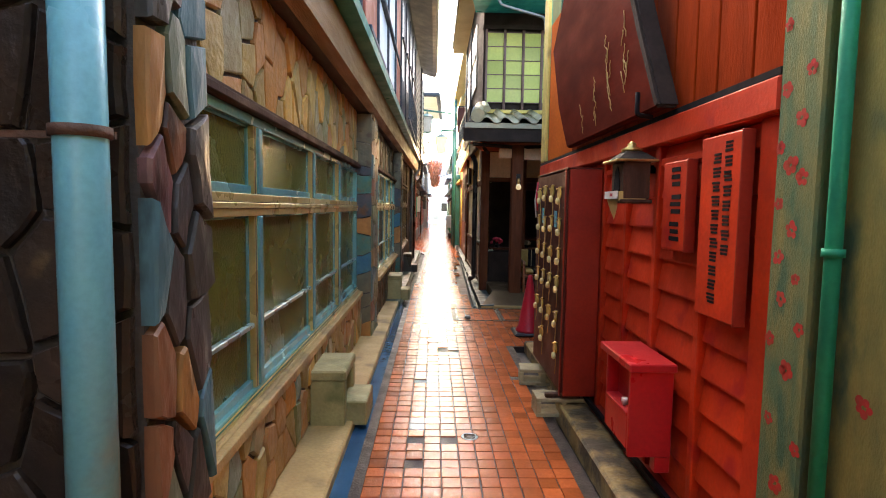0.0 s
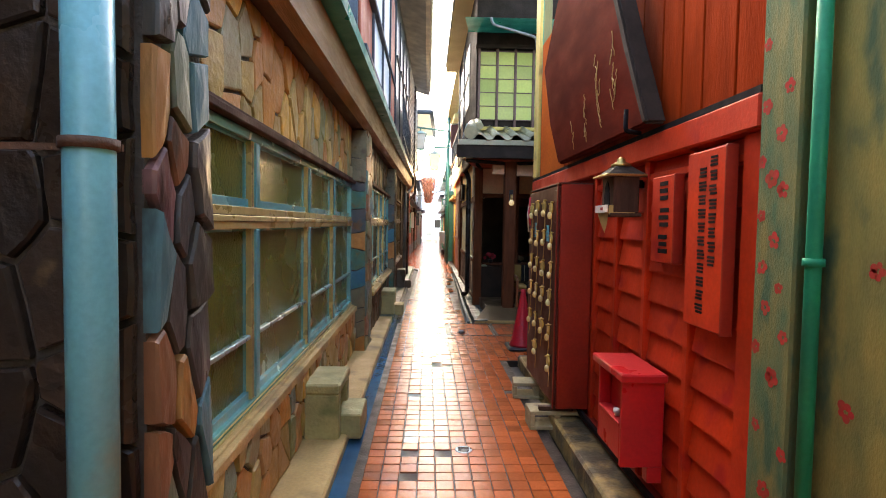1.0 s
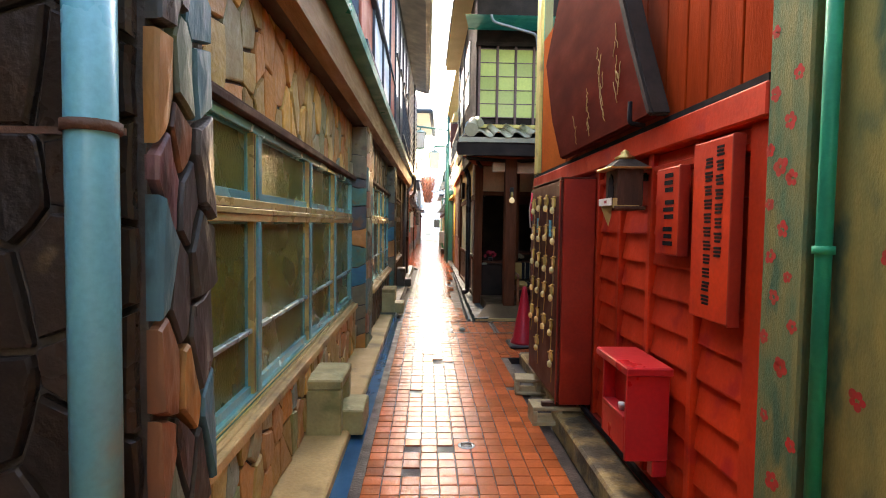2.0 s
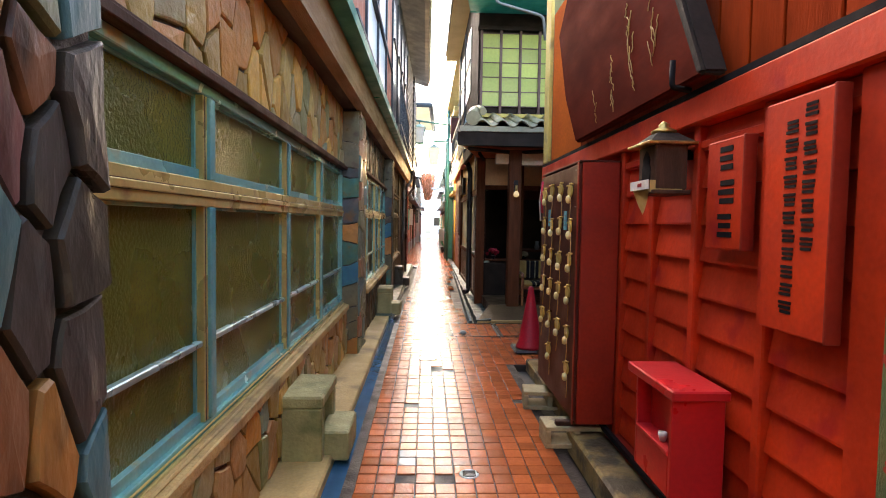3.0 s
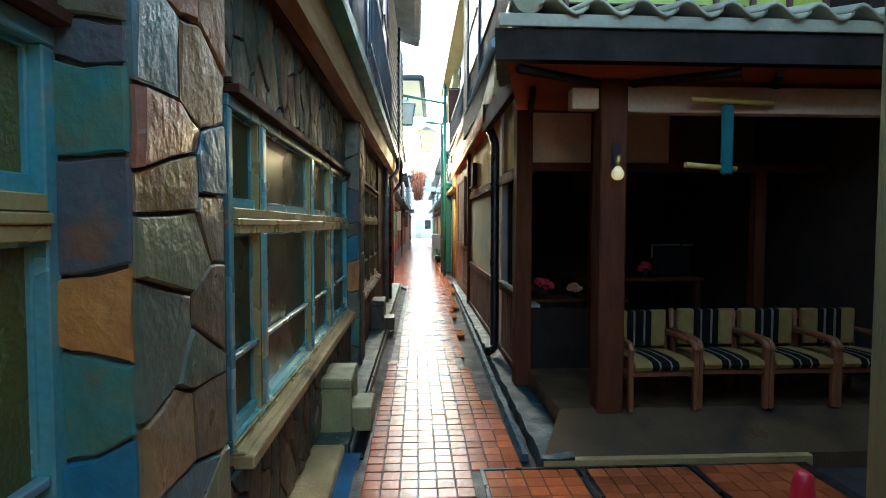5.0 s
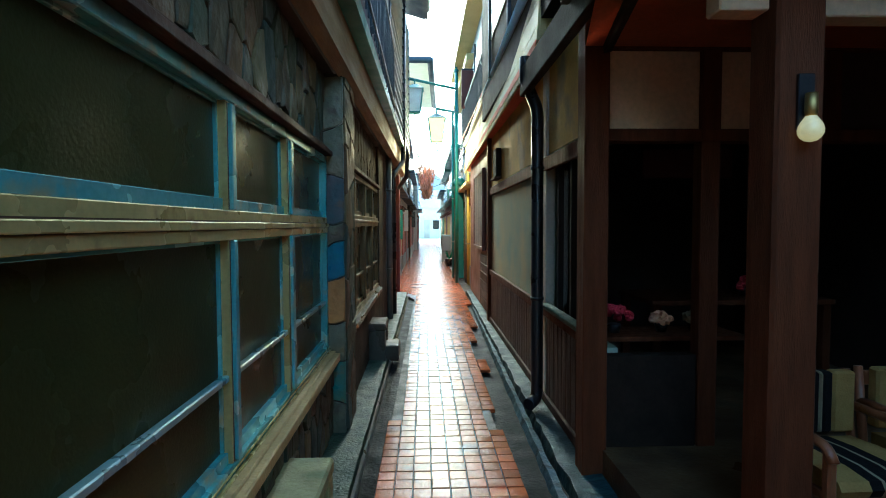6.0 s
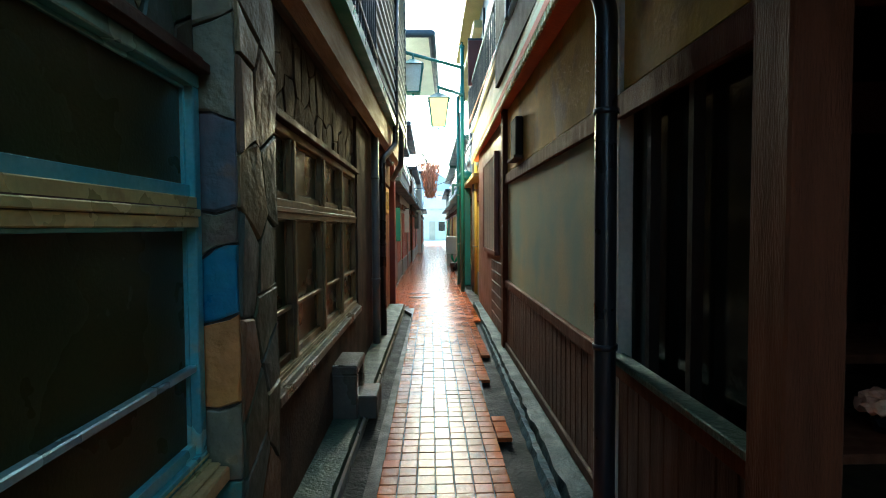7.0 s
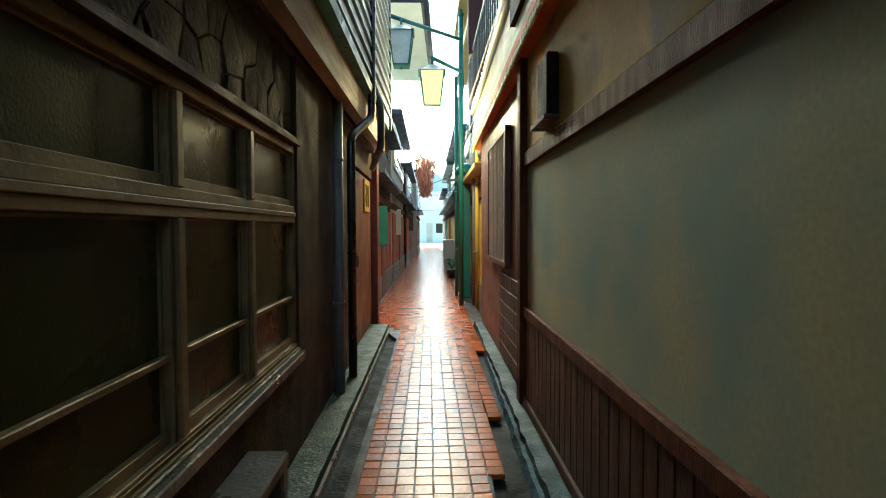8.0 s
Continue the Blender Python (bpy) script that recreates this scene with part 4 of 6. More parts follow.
def blossom(y, z, r, turn, x=1.1015):
    """A painted five-petal flower, a thin coat on the post."""
    bm = bmesh.new()
    for k in range(5):
        a = turn + k * 2 * math.pi / 5
        k_ = RNG.uniform(0.5, 0.75)
        cy, cz = y + k_ * r * math.cos(a), z + k_ * r * math.sin(a)
        m = Matrix.Translation((x, cy, cz)) @ Matrix.Rotation(math.pi / 2, 4, "Y") @ Matrix.Rotation(-a, 4, "Z")
        bmesh.ops.create_cone(bm, cap_ends=True, segments=10, radius1=RNG.uniform(0.34, 0.56) * r, radius2=0.32 * r, depth=0.0014, matrix=m)
    ob = solid("painted_flower", bm, M_PETAL, "small faded red five-petal flower on plaster", "flower mark", "flower marks on the post")
    return ob


for y, z, r in ((1.79, 2.06, 0.022), (1.78, 1.86, 0.026), (1.68, 1.76, 0.03), (1.80, 1.68, 0.022), (1.73, 1.62, 0.032), (1.66, 1.58, 0.028), (1.79, 1.50, 0.022),
                (1.70, 1.42, 0.03), (1.77, 1.33, 0.026), (1.66, 1.27, 0.02), (1.74, 1.20, 0.028), (1.79, 1.06, 0.024), (1.68, 0.98, 0.032), (1.77, 0.80, 0.022),
                (1.70, 0.60, 0.034), (1.62, 1.12, 0.024), (1.64, 1.9, 0.024), (1.60, 0.75, 0.024)):
    blossom(1.675 + (y - 1.60) * 0.78, z, r * 0.95, RNG.uniform(0, 1.2))
for y, z, r in ((1.30, 0.95, 0.03), (1.22, 1.35, 0.025), (1.05, 0.85, 0.03)):
    blossom(y + 0.2, z, r, RNG.uniform(0, 1.2), 1.159)

# large plaque above the beam
plq = thing("wooden_plaque", (1.05, 3.6, 1.95), "large dark red wooden plaque with faded gilt brush writing", "sign")
outline = [(2.62, 1.96), (4.42, 1.96), (4.60, 2.30), (4.66, 2.78), (4.10, 3.12), (3.55, 3.26), (3.10, 3.16), (2.92, 2.75), (2.78, 2.35)]


def slab(outline, x0, x1, lean):
    bm = bmesh.new()
    a = [bm.verts.new((x0 - lean * (z - 1.95), y, z)) for y, z in outline]
    b = [bm.verts.new((x1 - lean * (z - 1.95), y, z)) for y, z in outline]
    bm.faces.new(a)
    bm.faces.new(b[::-1])
    k = len(a)
    for i in range(k):
        bm.faces.new((a[i], b[i], b[(i + 1) % k], a[(i + 1) % k]))
    bmesh.ops.recalc_face_normals(bm, faces=bm.faces[:])
    bmesh.ops.bevel(bm, geom=bm.edges[:], offset=0.012, segments=2, affect="EDGES")
    return bm


part("board", slab(outline, 1.045, 1.105, 0.10), M_PLAQUE, plq)
# Dark slab takes the place of the black, shaded gap beside the plaque.
part("edge", slab([(2.60, 1.955), (2.66, 1.955), (2.83, 2.36), (2.97, 2.76), (3.12, 3.14), (3.08, 3.17), (2.90, 2.76), (2.76, 2.36)], 1.02, 1.12, 0.10), M_DARKTIMBER, plq, "dark strip for the shaded gap beside the board")
for cy, zlo, zhi, count in ((3.90, 2.02, 2.16, 3), (3.62, 2.03, 2.32, 6), (3.33, 2.04, 2.50, 9), (3.05, 2.10, 2.44, 8)):
    for i in range(count):
        z0 = zlo + (zhi - zlo) * i / count + RNG.uniform(-0.02, 0.02)
        hgt, y1 = RNG.uniform(0.04, 0.14), cy + RNG.uniform(-0.05, 0.05)
        lean = RNG.uniform(-0.05, 0.05)
        pts = []
        for k in range(6):
            z = z0 + hgt * k / 5
            pts.append((1.044 - 0.10 * (z - 1.95), y1 + lean * k / 5 + RNG.uniform(-0.012, 0.012), z))
        part("brush_stroke", tube(bmesh.new(), pts, 0.0026, 5), M_CARD, plq, "faded gilt brush stroke")
part("hook", tube(bmesh.new(), bend([(1.08, 2.82, 1.94), (1.0, 2.82, 1.95), (1.0, 2.82, 2.06)], 0.02), 0.012, 8), M_INK, plq, "black iron hook")


def bar_sign(name, y0, y1, z0, z1, columns, label):
    """An upright wooden sign board with unreadable dark writing as bars."""
    s = thing(name, (1.13, (y0 + y1) / 2, z0), label, "sign")
    part("board", boxes((1.095, 1.133, y0, y1, z0, z1), bevel=0.006), M_RED, s)
    part("edge", boxes((1.085, 1.133, y0 - 0.012, y0 - 0.001, z0, z1), bevel=0.003), M_REDDEEP, s)
    for cy, cw, rows, top, step in columns:
        for i in range(rows):
            z = top - i * step
            h = step * 0.74
            for k in range(3):
                zz = z - h * (0.14 + 0.36 * k)
                w0, w1 = RNG.uniform(0.34, 0.5) * cw, RNG.uniform(0.34, 0.5) * cw
                part("ink_bar", boxes((1.0925, 1.096, cy - w0, cy + w1, zz - h * 0.11, zz + h * 0.11)), M_INK, s)
    return s


bar_sign("wooden_sign", 2.44, 2.69, 1.29, 1.70, [(2.55, 0.105, 3, 1.675, 0.125)], "red wooden sign board with three large black marks")
bar_sign("wooden_sign", 2.03, 2.33, 1.05, 1.77, [(2.12, 0.055, 8, 1.74, 0.056), (2.20, 0.06, 11, 1.70, 0.055)], "tall red wooden sign board with two columns of black marks")

hp = thing("hanging_plaque", (1.09, 5.08, 1.5), "red wooden plaque with unreadable writing on the boarded wall", "sign")
part("board", boxes((1.07, 1.10, 4.82, 5.36, 1.52, 1.74), bevel=0.008), M_RED, hp)
part("ledge", boxes((1.055, 1.133, 4.80, 5.38, 1.502, 1.519), bevel=0.004), M_REDDEEP, hp)
part("hood", boxes((1.055, 1.133, 4.80, 5.38, 1.741, 1.758), bevel=0.004), M_REDDEEP, hp)
for i in range(3):
    for j in range(6):
        y0 = 4.87 + j * 0.078
        part("ink_mark", boxes((1.0675, 1.0705, y0, y0 + RNG.uniform(0.03, 0.055), 1.55 + i * 0.06, 1.575 + i * 0.06)), M_REDDEEP, hp)

# small hanging lantern on the red wall
lan = thing("wall_lantern", (1.02, 2.95, 1.490), "dark wooden lantern with a brass-edged roof and paper slips", "lantern")
part("body", boxes((0.96, 1.10, 2.86, 3.04, 1.530, 1.730), bevel=0.006), M_WOODBROWN, lan)
bm = bmesh.new()
arch = [(-0.042, 1.56), (0.042, 1.56), (0.042, 1.63), (0.030, 1.645), (0.034, 1.665), (0.016, 1.69), (0.0, 1.703), (-0.016, 1.69), (-0.034, 1.665), (-0.030, 1.645), (-0.042, 1.63)]
ring = [[bm.verts.new((x, 2.95 + u, z)) for u, z in arch] for x in (0.9555, 0.962)]
bm.faces.new(ring[0])
bm.faces.new(ring[1][::-1])
for i in range(len(arch)):
    bm.faces.new((ring[0][i], ring[1][i], ring[1][(i + 1) % len(arch)], ring[0][(i + 1) % len(arch)]))
bmesh.ops.recalc_face_normals(bm, faces=bm.faces[:])
part("window", bm, M_INK, lan, "black arched opening")
bm = bmesh.new()
m = Matrix.Translation((1.03, 2.95, 1.755)) @ Matrix.Rotation(math.pi / 4, 4, "Z")
bmesh.ops.create_cone(bm, cap_ends=True, segments=4, radius1=0.15, radius2=0.06, depth=0.05, matrix=m)
part("roof", bm, M_DARKTIMBER, lan)
part("eave", boxes((0.915, 1.13, 2.83, 3.07, 1.722, 1.734), bevel=0.003), M_BRASS, lan, "thin brass eave")
part("finial", lathe(bmesh.new(), [(0.05, 0), (0.055, 0.012), (0.02, 0.03), (0.024, 0.04), (0.004, 0.055)], (1.03, 2.95, 1.780), 12), M_BRASS, lan)
part("base", boxes((0.945, 1.11, 2.845, 3.055, 1.510, 1.529), bevel=0.004), M_WOODBROWN, lan)
part("paper_slip", boxes((0.94, 1.08, 2.862, 2.866, 1.520, 1.570)), M_CARD, lan, "yellowed paper slip")
bm = bmesh.new()
v = [bm.verts.new(p) for p in ((0.938, 2.865, 1.535), (0.938, 3.05, 1.535), (0.948, 3.02, 1.48), (0.955, 2.965, 1.42), (0.95, 2.91, 1.48))]
f = bm.faces.new(v)
bmesh.ops.solidify(bm, geom=[f], thickness=0.003)
part("paper_slip", bm, M_CARD, lan, "yellowed pointed paper slip")
part("paper_band", boxes((0.930, 0.934, 2.86, 3.06, 1.532, 1.572)), M_PAPER, lan, "folded white paper band")
part("paper_mark", boxes((0.928, 0.9305, 2.93, 2.97, 1.545, 1.56)), M_REDBOX, lan, "small red mark")
part("hook", boxes((1.08, 1.17, 2.93, 2.97, 1.670, 1.710)), M_INK, lan)

# red offering box
ob = thing("offering_box", (1.02, 2.75, 0.28), "small red lacquered offering box fixed to the boarded wall", "box")
part("body", boxes((0.99, 1.133, 2.58, 2.90, 0.33, 0.72), bevel=0.006), M_REDBOX, ob)
part("lid", boxes((0.91, 1.133, 2.52, 2.97, 0.72, 0.76), bevel=0.006), M_REDBOX, ob)
part("side_panel", boxes((0.925, 1.133, 2.555, 2.578, 0.30, 0.719), bevel=0.004), M_REDBOX, ob)
part("side_panel", boxes((0.925, 0.99, 2.88, 2.90, 0.33, 0.719), bevel=0.004), M_REDBOX, ob)
part("shelf", boxes((0.92, 0.99, 2.58, 2.88, 0.49, 0.51), bevel=0.003), M_REDBOX, ob)
part("front_panel", boxes((0.925, 0.945, 2.58, 2.88, 0.33, 0.489), bevel=0.003), M_REDBOX, ob)
part("cup", lathe(bmesh.new(), [(0.012, 0), (0.018, 0.02), (0.017, 0.035)], (0.95, 2.68, 0.511), 12), M_PAPER, ob, "white porcelain cup")
part("foot", boxes((1.06, 1.133, 2.56, 2.62, 0.22, 0.30), bevel=0.004), M_REDBOX, ob)

# tall board hung with gilded tags
rack = thing("votive_board", (1.0, 4.24, 0.1), "tall dark red board hung with rows of gilded tags", "votive board")
part("body", boxes((0.905, 1.130, 3.735, 4.76, 0.17, 1.745), bevel=0.005), M_REDDEEP, rack, "deep red painted cabinet side")
part("face", boxes((0.886, 0.904, 3.75, 4.745, 0.19, 1.73), bevel=0.003), M_BOARDFACE, rack, "dark red-brown front face")
part("edge", boxes((0.880, 0.8855, 3.74, 3.765, 0.17, 1.745)), M_REDDEEP, rack)
part("cap", boxes((0.888, 1.130, 3.736, 4.76, 1.746, 1.756), bevel=0.002), M_BOARDFACE, rack)
for z, y in ((1.70, 3.80), (1.48, 3.80), (1.68, 4.70), (0.25, 3.76)):
    part("screw", lathe(bmesh.new(), [(0.006, 0), (0.006, 0.004)], (0.885, y, z), 8), M_STEEL, rack)


def tag_thing():
    t = thing("gilded_tag", (0, 0, 0), "round gilded wooden tag with bead on a string", "votive tag", "tags on the board")
    bm = bmesh.new()
    m = Matrix.Translation((0, 0, 0)) @ Matrix.Rotation(math.pi / 2, 4, "Y")
    bmesh.ops.create_cone(bm, cap_ends=True, segments=18, radius1=0.040, radius2=0.038, depth=0.012, matrix=m)
    box(bm, -0.005, 0.005, -0.022, 0.022, 0.03, 0.048, bevel=0.002)
    part("disc", bm, M_TAG, t)
    part("string", tube(bmesh.new(), [(0.0, 0.002, -0.035), (0.003, -0.006, -0.10), (0.001, 0.004, -0.185)], 0.0028, 6), M_STRING, t)
    part("nail", tube(bmesh.new(), [(-0.014, -0.028, 0.044), (0.014, -0.028, 0.044)], 0.006, 8), M_BRASS, t, "brass nail head")
    part("nail", tube(bmesh.new(), [(-0.014, 0.034, 0.030), (0.014, 0.034, 0.030)], 0.006, 8), M_BRASS, t, "brass nail head")
    part("bead", lathe(bmesh.new(), [(0.004, -0.026), (0.014, -0.02), (0.018, 0.0), (0.014, 0.018), (0.005, 0.024)], (-0.010, 0, -0.052), 12), M_BEAD, t, "pale bead")
    return t


first = None
for yi, y in enumerate((4.59, 4.37, 4.13, 3.89)):
    for zi in range(6):
        z = 1.60 - zi * 0.222 + RNG.uniform(-0.02, 0.02)
        if zi == 5 and yi in (0, 2):
            continue
        m = pose(0.876, y + RNG.uniform(-0.012, 0.012), z, RNG.uniform(-9, 9), 0, RNG.uniform(-6, 6))
        if first is None:
            first = tag_thing()
            first.matrix_basis = m
        else:
            copy_thing(first, m)
for y, z in ((4.02, 1.40), (4.46, 1.42)):
    card = thing("notice_card", (0.883, y, z), "small pale blue printed card pinned to the board", "card", "cards on the board")
    part("sheet", boxes((0.880, 0.8835, y - 0.035, y + 0.035, z - 0.06, z + 0.06)), M_BLUECARD, card)
    for i in range(3):
        part("print_bar", boxes((0.8785, 0.8805, y - 0.025, y + 0.02, z - 0.035 + i * 0.03, z - 0.025 + i * 0.03)), M_SIDING, card)
rb = thing("ribbon", (0.872, 4.68, 1.62), "red and white ribbon tied to the board", "ribbon")
part("strand", tube(bmesh.new(), [(0.874, 4.68, 1.70), (0.868, 4.70, 1.58), (0.872, 4.66, 1.46)], 0.008, 6), M_REDGLOW, rb)
part("strand", tube(bmesh.new(), [(0.872, 4.69, 1.66), (0.864, 4.74, 1.55), (0.870, 4.71, 1.40)], 0.006, 6), M_PAPER, rb, "white strand")


def hollow_block(at, turn, label):
    """A hollow concrete block lying on its side."""
    blk = thing("concrete_block", at, label, "block", "blocks under the board")
    m = pose(*at, 0, 0, turn)
    bm = boxes((-0.095, 0.095, -0.195, 0.195, 0.0, 0.028), (-0.095, 0.095, -0.195, 0.195, 0.107, 0.135), (-0.095, 0.095, -0.195, -0.16, 0.028, 0.107),
               (-0.095, 0.095, 0.16, 0.195, 0.028, 0.107), (-0.095, 0.095, -0.02, 0.02, 0.028, 0.107), bevel=0.004)
    bm.transform(m)
    part("body", bm, M_BLOCK, blk)
    return blk


hollow_block((0.93, 3.88, 0.0), 90, "pale hollow concrete block under the votive board")
hollow_block((0.93, 4.55, 0.0), 84, "stained hollow concrete block under the votive board")
stick = thing("wooden_batten", (0.90, 3.9, 0.137), "short dark wooden batten lying on a block", "batten")
part("bar", boxes((0.80, 1.05, 3.80, 3.84, 0.136, 0.166), bevel=0.004), M_WOODBROWN, stick)

# traffic cone
cone = thing("traffic_cone", (1.13, 6.32, 0.0), "red plastic traffic cone on a black rubber base", "traffic cone")
part("base", boxes((0.94, 1.32, 6.13, 6.51, 0.0, 0.035), bevel=0.02), M_RUBBER, cone)
part("body", lathe(bmesh.new(), [(0.155, 0.035), (0.15, 0.06), (0.125, 0.10), (0.03, 0.66), (0.026, 0.69), (0.012, 0.70)], (1.13, 6.32, 0), 28), M_CONE, cone)

# drain and covers in the floor
dc = thing("drain_cover", (0.24, 3.45, 0.0), "round steel drain cover set in the tiles", "drain cover")
bm = bmesh.new()
lathe(bm, [(0.055, -0.01), (0.055, 0.004), (0.045, 0.006), (0.042, 0.003)], (0.24, 3.45, 0.0), 24)
part("rim", bm, M_STEEL, dc)
for i in range(5):
    s = -0.03 + i * 0.015
    part("slot_bar", boxes((0.24 - 0.035, 0.24 + 0.035, 3.45 + s - 0.003, 3.45 + s + 0.003, 0.002, 0.0075)), M_BLACKPIPE, dc)
dc = thing("drain_cover", (0.02, 5.95, 0.0), "round pale manhole cover set in the tiles", "drain cover")
part("rim", lathe(bmesh.new(), [(0.095, -0.008), (0.095, 0.003), (0.085, 0.005), (0.082, 0.002)], (0.02, 5.95, 0.0), 28), M_STEEL, dc)


def tile_hatch(x0, x1, y0, y1, label):
    h = thing("inspection_cover", ((x0 + x1) / 2, (y0 + y1) / 2, 0), label, "inspection cover", "covers in the floor")
    part("frame", boxes((x0, x1, y0, y0 + 0.018, -0.02, 0.003), (x0, x1, y1 - 0.018, y1, -0.02, 0.003), (x0, x0 + 0.018, y0 + 0.018, y1 - 0.018, -0.02, 0.003), (x1 - 0.018, x1, y0 + 0.018, y1 - 0.018, -0.02, 0.003)), M_BLACKPIPE, h, "dark steel frame")
    nx, ny = max(1, round((x1 - x0 - 0.05) / PITCH)), max(1, round((y1 - y0 - 0.05) / PITCH))
    wx, wy = (x1 - x0 - 0.044) / nx, (y1 - y0 - 0.044) / ny
    v, f = tile_form(wx - 0.007, wy - 0.007, 0.02)
    me = bpy.data.meshes.new("tile")
    me.from_pydata([(a, b, c - 0.001) for a, b, c in v], [], f)
    me.materials.append(M_TILE)
    for i in range(nx):
        for j in range(ny):
            t = new("tile", me)
            t.location = (x0 + 0.022 + (i + 0.5) * wx, y0 + 0.022 + (j + 0.5) * wy, 0)
            t.parent = h
            t.matrix_parent_inverse = Matrix.Translation(-h.location)


tile_hatch(0.315, 0.905, 7.02, 7.88, "steel-framed inspection cover filled with red tiles")
tile_hatch(0.93, 1.60, 7.02, 7.88, "second steel-framed inspection cover filled with red tiles")
st = thing("floor_stone", (0.46, 7.12, 0), "small dark stone lying on the cover", "stone")
part("body", lathe(bmesh.new(), [(0.03, 0.004), (0.045, 0.02), (0.03, 0.045), (0.01, 0.05)], (0.46, 7.12, 0), 9), M_GREYPIPE, st)


# ---- concrete steps under the west windows ----
def step_unit(x0, y0, name_label, material, w=0.24, h=0.40, d=0.46):
    """A hollow concrete stool step with a lower tread in front."""
    s = thing("concrete_step", (x0, y0, 0.03), name_label, "step", "steps under the windows")
    part("top", boxes((x0 - w / 2, x0 + w / 2, y0, y0 + d, h - 0.07, h), bevel=0.012), material, s)
    part("cheek", boxes((x0 - w / 2 + 0.005, x0 + w / 2 - 0.005, y0 + 0.005, y0 + 0.09, 0.0, h - 0.07), bevel=0.01), material, s)
    part("cheek", boxes((x0 - w / 2 + 0.005, x0 + w / 2 - 0.005, y0 + d - 0.09, y0 + d - 0.005, 0.0, h - 0.07), bevel=0.01), material, s)
    part("back", boxes((x0 - w / 2 + 0.005, x0 - w / 2 + 0.06, y0 + 0.09, y0 + d - 0.09, 0.0, h - 0.07)), material, s)
    part("tread", boxes((x0 + w / 2 - 0.04, x0 + w / 2 + 0.13, y0 + 0.09, y0 + d - 0.02, 0.0, 0.17), bevel=0.01), material, s)
    return s


step_unit(-0.69, 3.52, "mossy hollow concrete step under the long window", M_STEP)
step_unit(-0.63, 8.40, "pale concrete step beside the stone pillar", M_STEP)
# Third step in darkened concrete, so shade is part of its colour.
step_unit(-0.62, 12.05, "concrete step with the lane's shade in its dark colour", M_CONC_DARK, 0.24, 0.42, 0.45)

# ---- corner post, pipe and shop recess ----
structure("wall_east_post_2", boxes((1.235, 1.34, 6.06, 6.22, 0, 4.1), bevel=0.01), M_GREYPOST, "weathered grey wooden post", "post")
structure("trim_yellow_board", boxes((1.105, 1.135, 5.56, 5.765, 1.955, 4.1), bevel=0.006), M_YELLOW, "pale yellow stained board", "board")
pipe_thing("downpipe", (1.20, 5.955, 0.0), [(1.20, 5.955, 0.0), (1.20, 5.955, 4.05)], 0.024, M_GREENPIPE, "thin green pipe fixed to a grey post", [(1.20, 5.955, 0.97), (1.20, 5.955, 1.98), (1.20, 5.955, 3.0)], M_BRASS)
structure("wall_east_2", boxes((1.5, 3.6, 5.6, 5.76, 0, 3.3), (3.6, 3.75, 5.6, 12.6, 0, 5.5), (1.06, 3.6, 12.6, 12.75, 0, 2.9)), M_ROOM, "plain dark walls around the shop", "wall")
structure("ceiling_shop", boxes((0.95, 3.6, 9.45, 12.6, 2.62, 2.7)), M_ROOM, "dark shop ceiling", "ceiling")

shop = structure("wall_shop_front", boxes((0.80, 0.94, 9.36, 9.50, 0.0, 2.62), bevel=0.006), M_POST, "dark timber shop front open to the lane", "shop front")
part("post", boxes((1.47, 1.58, 9.38, 9.48, 0.19, 2.44), bevel=0.006), M_POST, shop)
part("lintel", boxes((0.94, 3.6, 9.37, 9.49, 2.44, 2.62), bevel=0.006), M_POST, shop)
part("lintel", boxes((0.94, 3.6, 9.372, 9.488, 1.93, 2.0), bevel=0.006), M_POST, shop)
part("post", boxes((2.17, 2.27, 9.38, 9.48, 2.0, 2.44), bevel=0.006), M_POST, shop)
part("post", boxes((2.95, 3.05, 9.38, 9.48, 0.19, 1.93), bevel=0.006), M_POST, shop)
for a, b in ((0.945, 1.465), (1.585, 2.165)):
    part("panel", boxes((a, b, 9.41, 9.44, 2.005, 2.435)), M_WHITEPANEL, shop, "beige plaster panel")
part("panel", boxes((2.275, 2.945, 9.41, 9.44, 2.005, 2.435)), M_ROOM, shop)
part("low_wall", boxes((0.945, 1.465, 9.39, 9.47, 0.19, 0.72), bevel=0.004), M_DARKTIMBER, shop, "low dark boarded wall")
part("counter_board", boxes((0.95, 1.95, 9.70, 10.05, 0.73, 0.76), bevel=0.005), M_POST, shop)
structure("trim_eave_post", boxes((1.17, 1.35, 8.30, 8.47, 0.16, 2.44), bevel=0.012), M_POST, "thick brown timber post carrying the eaves", "post")

bulb = thing("bulb_lamp", (1.27, 8.28, 1.9), "small bulb lamp hanging on the brown post", "lamp")
part("bracket", boxes((1.24, 1.30, 8.285, 8.30, 1.80, 2.0), bevel=0.003), M_BLACKPIPE, bulb)
part("holder", lathe(bmesh.new(), [(0.018, 0), (0.022, 0.02), (0.02, 0.08)], (1.27, 8.262, 1.845), 12), M_BRASS, bulb, "brass lamp holder")
part("bulb", lathe(bmesh.new(), [(0.006, -0.045), (0.020, -0.041), (0.032, -0.032), (0.040, -0.018), (0.042, -0.003), (0.038, 0.014), (0.028, 0.031), (0.018, 0.045)], (1.27, 8.262, 1.80), 28), M_BULB, bulb, "pale glowing glass bulb")

